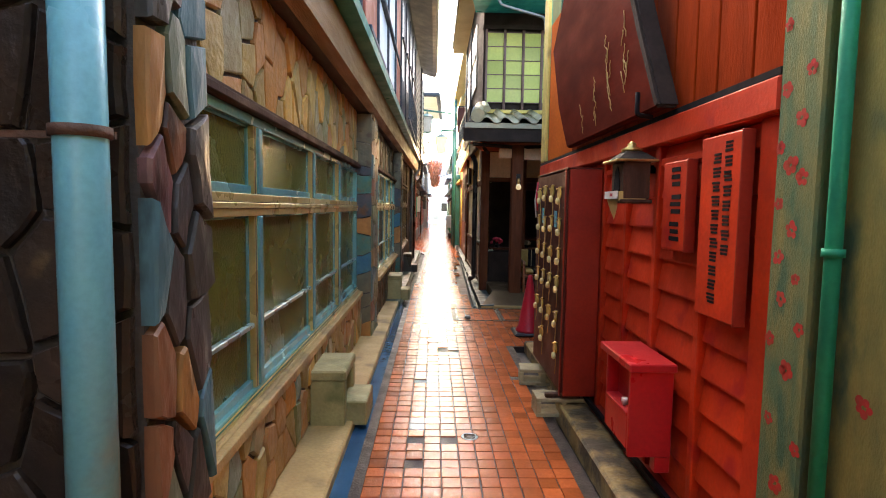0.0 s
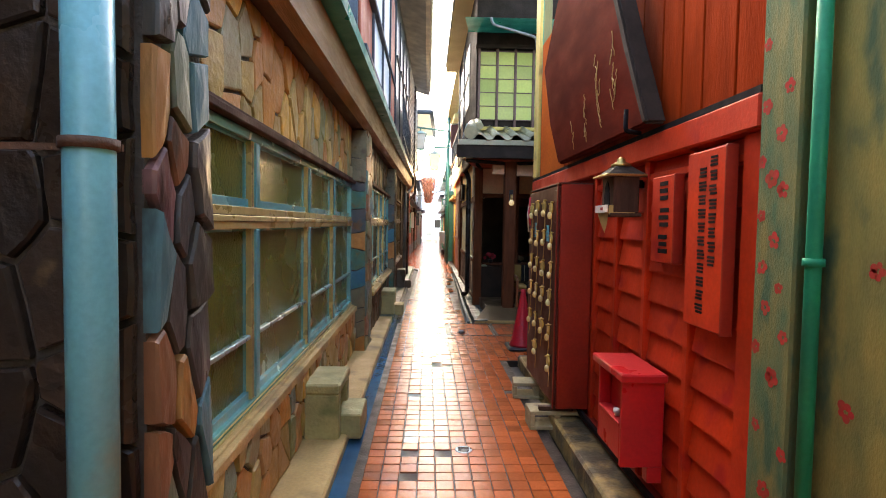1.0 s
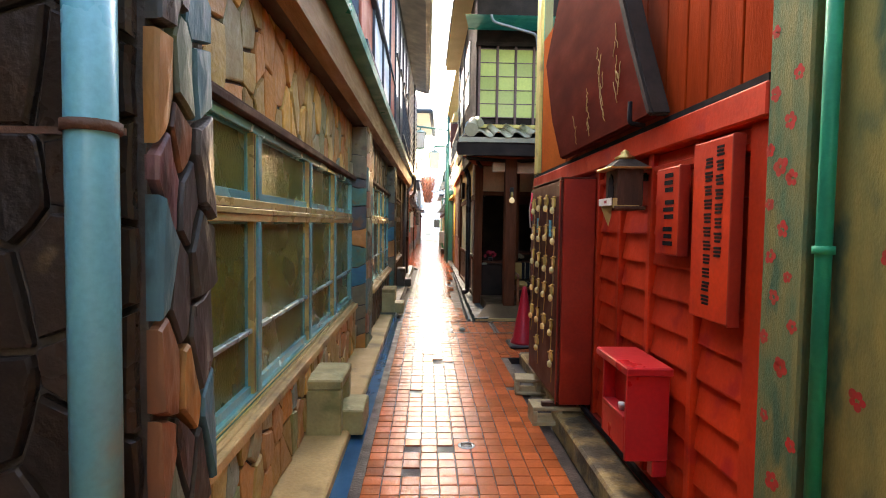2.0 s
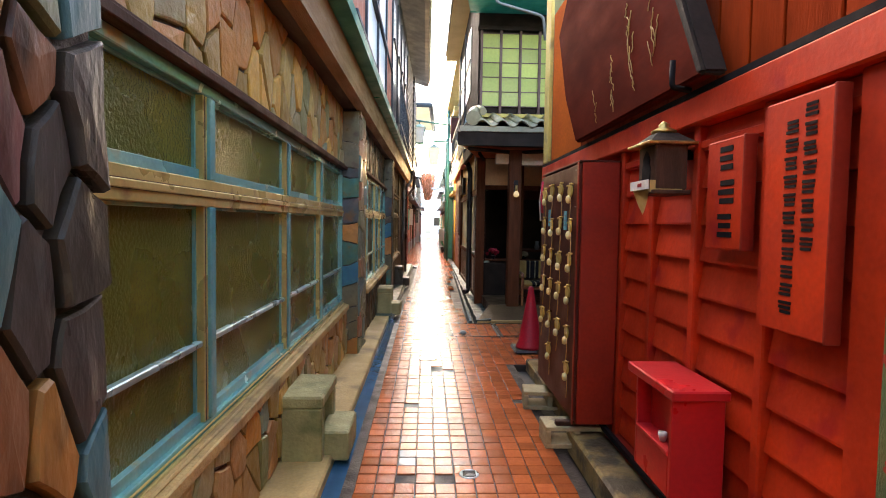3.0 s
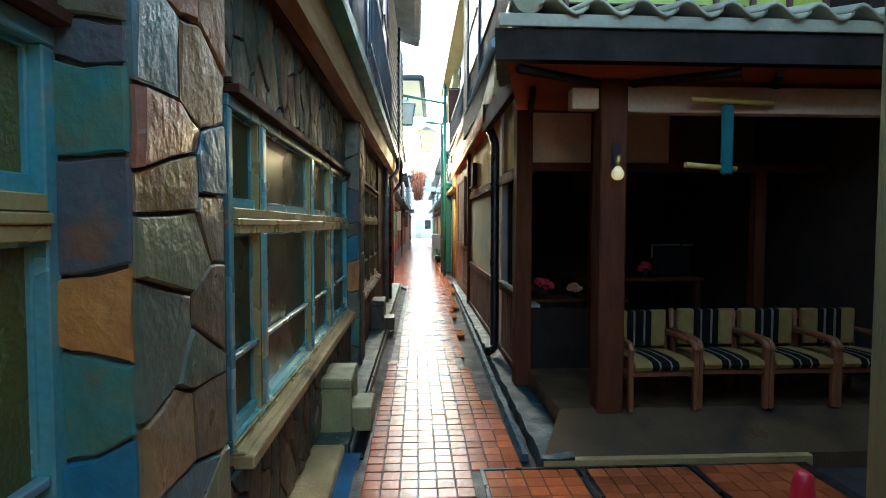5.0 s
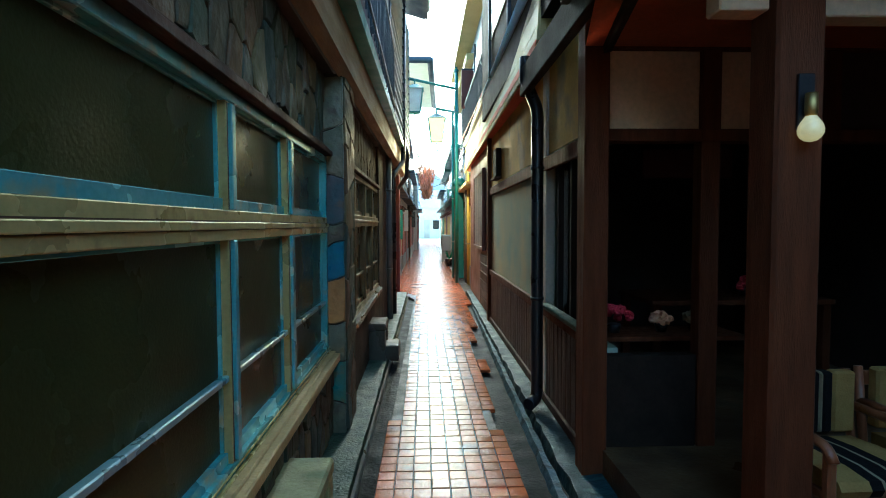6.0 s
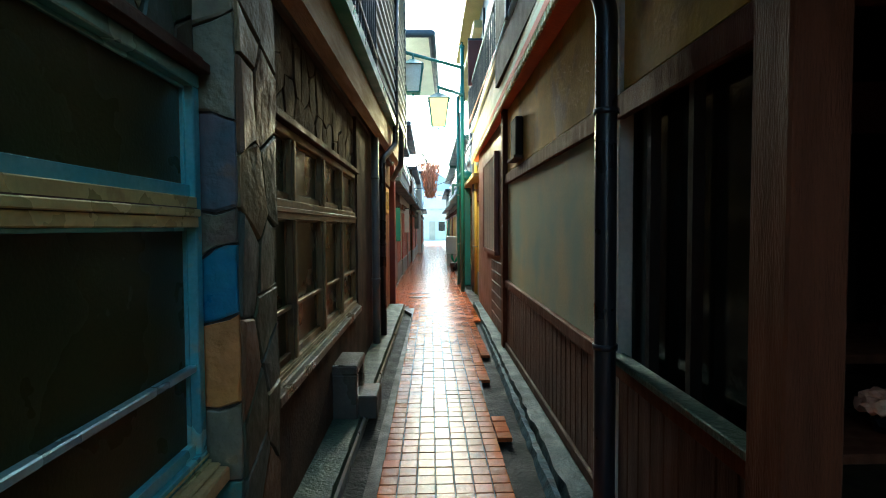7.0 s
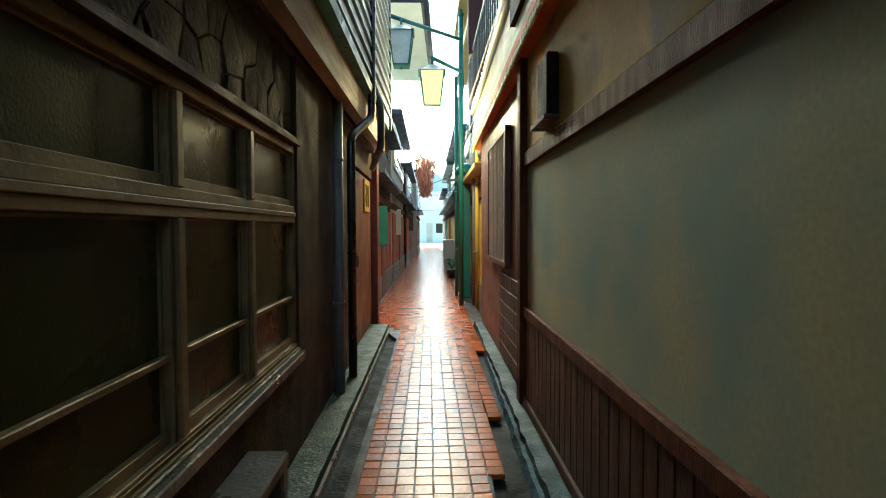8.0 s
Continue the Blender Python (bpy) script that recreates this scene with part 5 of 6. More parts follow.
# eaves with roof tiles over the shop
bm = bmesh.new()
v = [bm.verts.new(p) for p in ((0.40, 7.95, 2.44), (3.6, 7.95, 2.44), (3.6, 7.95, 2.62), (0.40, 7.95, 2.62), (0.62, 9.2, 2.60), (3.6, 9.2, 2.60), (3.6, 9.2, 3.0), (0.62, 9.2, 3.0))]
for f in ((0, 1, 2, 3), (4, 7, 6, 5), (3, 2, 6, 7), (0, 4, 5, 1), (0, 3, 7, 4), (1, 5, 6, 2)):
    bm.faces.new([v[i] for i in f])
bmesh.ops.recalc_face_normals(bm, faces=bm.faces[:])
roof = structure("roof_shop", bm, M_DARKTIMBER, "dark timber eaves with grey wave tiles over the shop", "roof")
part("fascia", boxes((0.42, 3.6, 7.925, 7.948, 2.625, 2.70), bevel=0.004), M_ROOFTILE, roof, "grey weathered tile edge board")
for i in range(11):
    x = 0.80 + i * 0.27
    bm = bmesh.new()
    top, bot = [], []
    for s in range(9):
        u = s / 8
        z = 0.045 * math.sin(u * 2 * math.pi) + 0.03
        for ys, row_ in ((0.0, top), (1.25, bot)):
            row_.append(bm.verts.new((x + (u - 0.5) * 0.29, 7.90 + ys, 2.72 + z + ys * 0.28)))
    for a, b, c, d in zip(top, top[1:], bot[1:], bot):
        bm.faces.new((a, b, c, d)).smooth = True
    geom = bmesh.ops.extrude_face_region(bm, geom=bm.faces[:])
    bmesh.ops.translate(bm, vec=(0, 0, -0.025), verts=[g for g in geom["geom"] if isinstance(g, bmesh.types.BMVert)])
    bmesh.ops.recalc_face_normals(bm, faces=bm.faces[:])
    part("tile", bm, M_ROOFTILE, roof)
bm = bmesh.new()
tube(bm, [(0.60, 7.92, 2.80), (0.74, 9.1, 3.12)], 0.10, 12)
part("ridge_tile", bm, M_ROOFTILE, roof, "rounded dark ridge end tile")
bm = bmesh.new()
tube(bm, [(0.74, 7.96, 2.90), (0.80, 9.1, 3.2)], 0.05, 10)
part("ridge_tile", bm, M_ROOFTILE, roof)
part("cover_strip", boxes((0.75, 3.6, 8.86, 8.94, 3.0, 3.06), bevel=0.006), M_YELLOW, roof, "pale sill strip over the tiles")
bm = bmesh.new()
v = [bm.verts.new(p) for p in ((0.48, 8.0, 2.43), (3.58, 8.0, 2.43), (3.58, 9.36, 2.445), (0.80, 9.36, 2.445))]
f = bm.faces.new(v)
bmesh.ops.solidify(bm, geom=[f], thickness=0.012)
part("ceiling_board", bm, M_BROWNSOF, roof, "red-brown eaves ceiling board")
for pts in (((0.55, 8.02, 2.405), (1.26, 8.40, 2.41)), ((1.95, 8.02, 2.405), (1.28, 8.40, 2.41)), ((2.2, 8.02, 2.405), (2.9, 9.2, 2.41)), ((0.75, 8.5, 2.405), (0.9, 9.3, 2.41))):
    part("rafter", tube(bmesh.new(), pts, 0.028, 4), M_DARKTIMBER, roof)
part("cross_beam", boxes((1.355, 3.6, 8.34, 8.44, 2.22, 2.40), bevel=0.006), M_WHITEPANEL, roof, "pale timber cross beam")
part("cross_beam", boxes((0.98, 1.165, 8.34, 8.44, 2.24, 2.38), bevel=0.006), M_WHITEPANEL, roof, "pale timber cross beam")
part("side_board", boxes((0.66, 0.72, 8.0, 10.6, 2.46, 2.66), bevel=0.006), M_DARKTIMBER, roof)

# upper storey with a green-yellow paned window
upper = structure("wall_shop_upper", boxes((0.76, 3.6, 9.0, 14.2, 2.95, 5.5)), M_DARKTIMBER, "dark timber upper storey over the shop", "wall")
X0, X1, Z0, Z1 = 0.80, 3.2, 3.19, 4.30
nx, nz = 8, 5
for i in range(nx):
    for j in range(nz):
        a, b = X0 + (X1 - X0) * i / nx, X0 + (X1 - X0) * (i + 1) / nx
        c, d = Z0 + (Z1 - Z0) * j / nz, Z0 + (Z1 - Z0) * (j + 1) / nz
        part("pane", boxes((a + 0.004, b - 0.004, 8.965, 8.985, c + 0.006, d - 0.006)), M_SHOJI, upper, "yellow-green frosted pane")
for i in range(nx + 1):
    x = X0 + (X1 - X0) * i / nx
    part("mullion", boxes((x - 0.02, x + 0.02, 8.93, 8.999, 2.98, 4.34), bevel=0.004), M_MULLION, upper)
for j in range(nz + 1):
    z = Z0 + (Z1 - Z0) * j / nz
    part("glazing_bar", boxes((X0, X1, 8.952, 8.964, z - 0.006, z + 0.006)), M_MULLION, upper)
part("sill", boxes((0.74, 3.3, 8.90, 8.999, 2.945, 2.978), bevel=0.004), M_YELLOW, upper)
part("head", boxes((0.74, 3.3, 8.92, 8.999, 4.342, 4.40), bevel=0.004), M_DARKTIMBER, upper)
bm = bmesh.new()
v = [bm.verts.new(p) for p in ((0.50, 8.1, 4.52), (3.6, 8.1, 4.52), (3.6, 9.0, 4.62), (0.62, 9.0, 4.62))]
f = bm.faces.new(v)
bmesh.ops.solidify(bm, geom=[f], thickness=0.06)
structure("soffit_shop", bm, M_GREEN, "dark green painted soffit over the upper window", "soffit")
pipe_thing("downpipe", (1.0, 8.05, 4.2), [(0.88, 8.05, 4.50), (0.90, 8.05, 4.40), (1.55, 8.02, 4.22), (1.58, 8.02, 3.9)], 0.02, M_GREYPIPE, "thin pale drain line under the green soffit", [], M_GREYPIPE)

# chairs before the shop


def make_chair():
    c = thing("armchair", (0, 0, 0), "varnished wooden armchair with striped ochre and black cushions", "chair", "chairs before the shop")
    for sx in (-0.26, 0.26):
        part("leg", boxes((sx - 0.02, sx + 0.02, -0.02, 0.025, 0, 0.545), bevel=0.008), M_CHAIRWOOD, c)
        bm = bmesh.new()
        tube(bm, [(sx, 0.52, 0), (sx, 0.48, 0.35), (sx, 0.53, 0.76)], 0.022, 8)
        part("leg", bm, M_CHAIRWOOD, c)
        bm = bmesh.new()
        tube(bm, bend([(sx, -0.02, 0.50), (sx, 0.02, 0.565), (sx, 0.25, 0.575), (sx, 0.50, 0.57)], 0.04), 0.024, 8)
        part("armrest", bm, M_CHAIRWOOD, c)
        part("stretcher", boxes((sx - 0.012, sx + 0.012, 0.02, 0.48, 0.26, 0.30), bevel=0.004), M_CHAIRWOOD, c)
    part("seat_frame", boxes((-0.24, 0.24, 0.0, 0.48, 0.29, 0.335), bevel=0.006), M_CHAIRWOOD, c)
    bands = [(-0.235, -0.10, M_CUSHION), (-0.10, -0.045, M_STRIPE), (-0.045, -0.03, M_PALESTRIPE), (-0.03, 0.045, M_STRIPE), (0.045, 0.06, M_PALESTRIPE), (0.06, 0.115, M_STRIPE), (0.115, 0.235, M_CUSHION)]
    for a, b, mt in bands:
        bm = bmesh.new()
        sec = [(-0.02, 0.345), (-0.035, 0.38), (-0.015, 0.415), (0.10, 0.43), (0.30, 0.425), (0.46, 0.41), (0.46, 0.34)]
        va = [bm.verts.new((a, y, z)) for y, z in sec]
        vb = [bm.verts.new((b, y, z)) for y, z in sec]
        bm.faces.new(va)
        bm.faces.new(vb[::-1])
        for i in range(len(sec)):
            bm.faces.new((va[i], vb[i], vb[(i + 1) % len(sec)], va[(i + 1) % len(sec)]))
        bmesh.ops.recalc_face_normals(bm, faces=bm.faces[:])
        part("seat_cushion", bm, mt, c)
        bm = boxes((a, b, 0.43, 0.50, 0.44, 0.77), bevel=0.012)
        part("back_cushion", bm, mt, c)
    part("back_rail", boxes((-0.25, 0.25, 0.50, 0.525, 0.66, 0.74), bevel=0.005), M_CHAIRWOOD, c)
    return c


chair = make_chair()
chair.matrix_basis = pose(1.62, 8.29, 0.185, 0, 0, 2) @ Matrix.Diagonal((0.88, 0.88, 0.82, 1))
for x, r in ((2.12, -2), (2.62, 1), (3.11, 0)):
    copy_thing(chair, pose(x, 8.31, 0.19, 0, 0, r))

# dim things inside the shop
tb = thing("shop_table", (2.2, 10.6, 0.19), "dark wooden table deep in the unlit shop", "table")
part("tabletop", boxes((1.6, 3.0, 10.3, 11.0, 0.86, 0.90), bevel=0.006), M_POST, tb)
for x in (1.65, 2.95):
    for y in (10.35, 10.95):
        part("leg", boxes((x - 0.03, x + 0.03, y - 0.03, y + 0.03, 0.19, 0.86)), M_POST, tb)


def flower_bunch(at, r, material, label):
    f = thing("flower_bunch", at, label, "flowers")
    part("pot", lathe(bmesh.new(), [(0.03, 0.001), (0.045, 0.05), (0.04, 0.06)], at, 12), M_BLACKPIPE, f)
    for i in range(14):
        a, b = RNG.uniform(0, 6.28), RNG.uniform(0.1, 1.4)
        p = Vector(at) + Vector((r * math.cos(a) * math.sin(b), r * math.sin(a) * math.sin(b), 0.06 + r * 0.9 * math.cos(b)))
        bm = bmesh.new()
        bmesh.ops.create_icosphere(bm, subdivisions=2, radius=0.027, matrix=Matrix.Translation(p))
        for v in bm.verts:
            v.co += (v.co - p) * RNG.uniform(-0.35, 0.35)
        part("flower_head", bm, material, f)


flower_bunch((1.15, 9.84, 0.761), 0.12, M_REDGLOW, "bright red artificial flowers on the dark counter")
flower_bunch((2.45, 10.55, 0.901), 0.08, M_REDGLOW, "dim red flowers on the shop table")
flower_bunch((1.47, 9.86, 0.761), 0.06, M_BLOSSOM, "small dull flowers on the dark counter")
flower_bunch((1.70, 9.88, 0.761), 0.06, M_PALESTRIPE, "pale grey flowers on the dark counter")
vs = thing("glass_vase", (2.05, 10.5, 0.90), "small clear glass vase on the shop table", "vase")
part("body", lathe(bmesh.new(), [(0.03, 0.001), (0.05, 0.05), (0.03, 0.12), (0.04, 0.16)], (2.05, 10.5, 0.90), 14), M_STEEL, vs)
ds = thing("hanging_plaque", (2.0, 10.6, 1.83), "dim red-brown writing board hanging inside the shop", "sign")
part("board", boxes((1.64, 2.36, 10.60, 10.63, 1.83, 2.06), bevel=0.006), M_DARKRED, ds)
part("cord", tube(bmesh.new(), [(1.75, 10.615, 2.06), (1.75, 10.615, 2.62)], 0.005, 6), M_CABLE, ds)
part("cord", tube(bmesh.new(), [(2.25, 10.615, 2.06), (2.25, 10.615, 2.62)], 0.005, 6), M_CABLE, ds)
gc = thing("display_case", (2.75, 10.7, 0.9), "dark display case with pale metal edges on the shop table", "display case")
part("body", boxes((2.52, 2.96, 10.5, 10.9, 0.905, 1.24), bevel=0.004), M_PANE_DARK, gc)
part("edge", boxes((2.51, 2.97, 10.485, 10.498, 1.235, 1.25)), M_STEEL, gc, "pale metal edge")
part("edge", boxes((2.51, 2.523, 10.485, 10.498, 1.10, 1.234)), M_STEEL, gc, "pale metal edge")
bp = thing("hanging_rod", (2.05, 8.5, 2.3), "pale bamboo rod with a hanging teal cloth under the eaves", "rod")
part("rod", tube(bmesh.new(), [(1.75, 8.25, 2.29), (2.35, 8.3, 2.28)], 0.018, 8), M_YELLOW, bp)
part("rod", tube(bmesh.new(), [(1.72, 8.25, 1.86), (2.1, 8.3, 1.84)], 0.018, 8), M_YELLOW, bp)
part("cloth", boxes((1.98, 2.06, 8.26, 8.30, 1.80, 2.27), bevel=0.012), M_TEAL, bp, "narrow teal cloth")

# ---- plaster wall along the lane ----
w6 = structure("wall_east_3", boxes((0.90, 1.05, 10.66, 14.2, 0.05, 2.75), (0.90, 1.05, 9.5, 10.66, 0.05, 0.74), (0.90, 1.05, 9.5, 10.66, 1.95, 2.75)), M_PLASTER, "stained grey plaster wall with brown timber framing", "wall")
part("upper_plaster", boxes((0.893, 0.899, 9.52, 14.18, 2.02, 2.70)), M_PLASTER_Y, w6, "yellowed stained plaster band")
part("tie_beam", boxes((0.865, 0.899, 9.52, 14.18, 1.89, 2.00), bevel=0.006), M_POST, w6)
part("base_rail", boxes((0.86, 0.899, 9.52, 14.18, 0.74, 0.82), bevel=0.006), M_POST, w6)
part("ground_sill", boxes((0.86, 0.899, 9.52, 14.18, 0.05, 0.12), bevel=0.006), M_WOODBROWN, w6)
y = 9.54
while y < 14.1:
    part("board", boxes((0.878, 0.899, y, y + 0.112, 0.122, 0.738), bevel=0.004), M_WAINSCOT, w6)
    y += 0.118
for y in (10.60, 14.2):
    part("post", boxes((0.87 if y < 14 else 0.84, 0.94 if y < 14 else 1.0, y, y + 0.13, 0.05, 2.72), bevel=0.006), M_POST if y > 14 else M_FARPALE, w6)
for y in (9.62, 9.98, 10.32):
    part("window_bar", boxes((0.90, 0.94, y, y + 0.035, 0.742, 1.948)), M_DARKTIMBER, w6)
part("pane", boxes((0.96, 0.97, 9.5, 10.66, 0.742, 1.948)), M_PANE_DARK, w6, "black window pane")
part("window_ledge", boxes((0.82, 0.899, 9.5, 10.58, 0.822, 0.85), bevel=0.004), M_MOSS, w6, "green-grey window ledge")
vt = thing("vent_box", (0.86, 13.38, 2.06), "narrow black metal vent hood on the plaster", "vent")
part("hood", boxes((0.82, 0.892, 13.18, 13.46, 2.08, 2.44), bevel=0.01), M_DARKTIMBER, vt)
part("lip", boxes((0.80, 0.892, 13.16, 13.58, 2.05, 2.078), bevel=0.004), M_RUST, vt)
pipe_thing("downpipe", (0.78, 10.47, 0.05), [(0.70, 10.40, 0.10), (0.78, 10.49, 0.12), (0.78, 10.50, 2.34), (0.69, 10.52, 2.56), (0.69, 10.52, 2.74)], 0.046, M_BLACKPIPE, "black downpipe before the plaster wall", [(0.78, 10.493, 0.9), (0.78, 10.497, 1.9)], M_BLACKPIPE, 0.06)

# overhanging storey: soffit, corrugated edge, railings and eaves
bm = bmesh.new()
prism(bm, [(0.72, 2.74), (1.1, 2.66), (1.1, 2.72), (0.72, 2.80)], 10.3, 19.0, 0.14)
structure("soffit_east", bm, M_BROWNSOF, "red-brown board soffit under the overhanging storey", "soffit")
ov = bmesh.new()
prism(ov, [(0.74, 2.80), (1.1, 2.80), (1.1, 3.28), (0.78, 3.28)], 10.3, 19.0, 0.14)
ov = structure("wall_east_upper", ov, M_CREAM, "cream overhanging upper wall with a corrugated lower edge", "wall")
for j in range(3):
    z = 2.72 + j * 0.185
    bm = bmesh.new()
    prism(bm, [(0.722 + 0.012 * j, z), (0.735 + 0.012 * j, z), (0.745 + 0.012 * j, z + 0.18), (0.735 + 0.012 * j, z + 0.18)], 10.3, 19.0, 0.14)
    part("board", bm, M_CREAM, ov)
bm = bmesh.new()
for i in range(96):
    y = 10.32 + i * 0.09
    x = 0.715 + 0.14 * (y - 10.3) / 8.7
    box(bm, x, x + 0.02, y, y + 0.052, 2.668, 2.722)
part("scalloped_edge", bm, M_CREAM, ov)
bm = bmesh.new()
tube(bm, [(0.74, 10.3, 3.33), (0.88, 19.0, 3.33)], 0.05, 10)
part("gutter", bm, M_BLUEPANEL, ov, "pale half-round gutter")
up3 = structure("wall_east_upper_2", boxes((1.0, 1.2, 14.2, 21.4, 2.7, 5.5)), M_SIDING, "blue-grey upper wall behind railings", "wall")
for i in range(7):
    y = 10.4 + i * 1.5
    x0 = 0.755 if y < 13 else 0.995
    part("pane", boxes((x0 - 0.012, x0, y, y + 1.2, 3.75, 4.9)), M_GLASS_SKYPALE, up3, "pale upper window pane")
    part("frame", boxes((x0 - 0.035, x0 - 0.001, y + 1.2, y + 1.28, 3.3, 5.2), (x0 - 0.03, x0 - 0.013, y, y + 1.2, 4.3, 4.34), bevel=0.004), M_BLUEDARK, up3)
rl = thing("balcony_railing", (0.80, 14.5, 3.3), "weathered blue balcony railing along the upper storey", "railing")
part("top_rail", boxes((0.78, 0.81, 11.0, 18.8, 4.0, 4.05), bevel=0.004), M_BLUEDARK, rl)
part("bottom_rail", boxes((0.78, 0.81, 11.0, 18.8, 3.40, 3.44), bevel=0.004), M_FARRED, rl)
for i in range(40):
    y = 11.05 + i * 0.197
    part("baluster", boxes((0.786, 0.804, y, y + 0.02, 3.30, 4.0)), M_BLUEDARK, rl)
bm = bmesh.new()
prism(bm, [(0.42, 5.42), (1.3, 5.42), (1.3, 5.6), (0.44, 5.52)], 8.0, 14.2)
structure("roof_east_1", bm, M_CREAM, "cream-painted deep eaves over the lane", "roof")
bm = bmesh.new()
prism(bm, [(0.68, 5.42), (1.4, 5.42), (1.4, 5.62), (0.70, 5.54)], 14.2, 21.5)
structure("roof_east_2", bm, M_CREAM, "cream-painted eaves further along the lane", "roof")
structure("trim_gutter", boxes((0.40, 0.48, 8.0, 14.2, 5.525, 5.60)), M_BLUEDARK, "dark gutter at the eaves", "gutter")

# lattice window and lower boards past the plaster
w7 = structure("wall_east_4", boxes((0.92, 1.2, 14.33, 18.0, 0.05, 2.75)), M_BROWNDOOR, "red-brown boarded wall past the plaster", "wall")
lt = tagged(new("window_4", mesh_of("window_4", boxes((0.86, 0.919, 15.15, 16.65, 2.34, 2.40), (0.86, 0.919, 15.15, 16.65, 1.04, 1.10), (0.86, 0.919, 15.15, 15.21, 1.1, 2.34), (0.86, 0.919, 16.59, 16.65, 1.1, 2.34), bevel=0.004), M_BROWNDOOR)), "projecting slatted window lattice", "window", kind="structure")
for i in range(11):
    y = 15.27 + i * 0.122
    part("slat", boxes((0.865, 0.88, y, y + 0.022, 1.102, 2.338)), M_FARPALE, lt)
part("backing", boxes((0.895, 0.918, 15.21, 16.59, 1.1, 2.34)), M_FARRED, lt)
for i in range(6):
    part("board", boxes((0.895, 0.918, 14.4, 15.8, 0.10 + i * 0.145, 0.235 + i * 0.145), bevel=0.006), M_WAINSCOT, w7)


# ---- street lamp ----
sl = thing("street_lamp", (0.74, 20.0, 0), "teal steel lamp post with two hanging lanterns", "street lamp")
part("pole", tube(bmesh.new(), [(0.74, 20.0, -0.02), (0.74, 20.0, 5.3)], 0.045, 12), M_TEAL, sl)
part("finial", lathe(bmesh.new(), [(0.05, 0), (0.06, 0.04), (0.02, 0.09), (0.03, 0.12), (0.005, 0.18)], (0.74, 20.0, 5.3), 12), M_TEAL, sl)
ARMS = (((0.74, 20.0, 4.88), (-0.46, 18.66, 4.78)), ((0.74, 20.0, 4.30), (0.20, 18.42, 4.05)))
for a, b in ARMS:
    part("arm", tube(bmesh.new(), [a, b], 0.032, 8), M_TEAL, sl)


def lantern(parent, x, y, z, glass):
    """A tapered square lantern, wide above and narrow below."""
    bm = bmesh.new()
    bmesh.ops.create_cone(bm, cap_ends=True, segments=4, radius1=0.165, radius2=0.25, depth=0.50, matrix=Matrix.Translation((x, y, z)) @ Matrix.Rotation(math.pi / 4, 4, "Z"))
    g = part("glass", bm, glass, parent, "frosted lantern glass")
    for sx in (-1, 1):
        for sy in (-1, 1):
            part("bar", tube(bmesh.new(), [(x + sx * 0.12, y + sy * 0.12, z - 0.27), (x + sx * 0.185, y + sy * 0.185, z + 0.27)], 0.012, 6), M_TEAL, parent)
    part("bottom_ring", boxes((x - 0.13, x + 0.13, y - 0.13, y + 0.13, z - 0.275, z - 0.25), bevel=0.004), M_TEAL, parent)
    bm = bmesh.new()
    bmesh.ops.create_cone(bm, cap_ends=True, segments=4, radius1=0.30, radius2=0.07, depth=0.12, matrix=Matrix.Translation((x, y, z + 0.315)) @ Matrix.Rotation(math.pi / 4, 4, "Z"))
    part("cap", bm, M_TEAL, parent)
    part("stem", tube(bmesh.new(), [(x, y, z + 0.37), (x, y, z + 0.50)], 0.02, 8), M_TEAL, parent)
    part("drop", lathe(bmesh.new(), [(0.02, 0), (0.03, -0.02), (0.005, -0.05)][::-1], (x, y, z - 0.275), 8), M_TEAL, parent)


lantern(sl, 0.20, 18.42, 3.56, M_LAMPGLASS)
lantern(sl, -0.29, 18.8, 4.30, M_GLASS_SKYPALE)
glow = bpy.data.lights.new("lantern_light", "POINT")
glow.energy, glow.color, glow.shadow_soft_size = 45, (1.0, 0.72, 0.38), 0.12
new("lantern_light", glow).location = (0.20, 18.42, 3.22)

gp = thing("green_column", (0.90, 21.2, 0), "teal painted square column with pipes and a meter box", "column")
part("shaft", boxes((0.80, 1.0, 21.1, 21.3, 0, 2.55), bevel=0.015), M_TEAL, gp)
part("cap", lathe(bmesh.new(), [(0.20, 2.55), (0.21, 2.62), (0.16, 2.72), (0.04, 2.78)], (0.90, 21.2, 0), 14), M_TEAL, gp)
part("bracket", boxes((0.55, 0.82, 21.12, 21.18, 2.40, 2.45), (0.55, 0.60, 21.12, 21.18, 2.2, 2.4)), M_TEAL, gp)
for x, y, h, mt in ((1.0, 19.6, 3.6, M_YELLOW), (0.98, 20.0, 3.2, M_GREYPIPE), (0.72, 21.4, 4.6, M_TEAL), (0.80, 22.3, 4.4, M_GREYPIPE), (1.02, 18.6, 2.7, M_FARPALE)):
    pipe_thing("downpipe", (x, y, 0), [(x, y, -0.06), (x, y, h)], 0.035, mt, "upright weathered service pipe along the lane", [(x, y, 1.0), (x, y, 2.2)], M_STEEL)

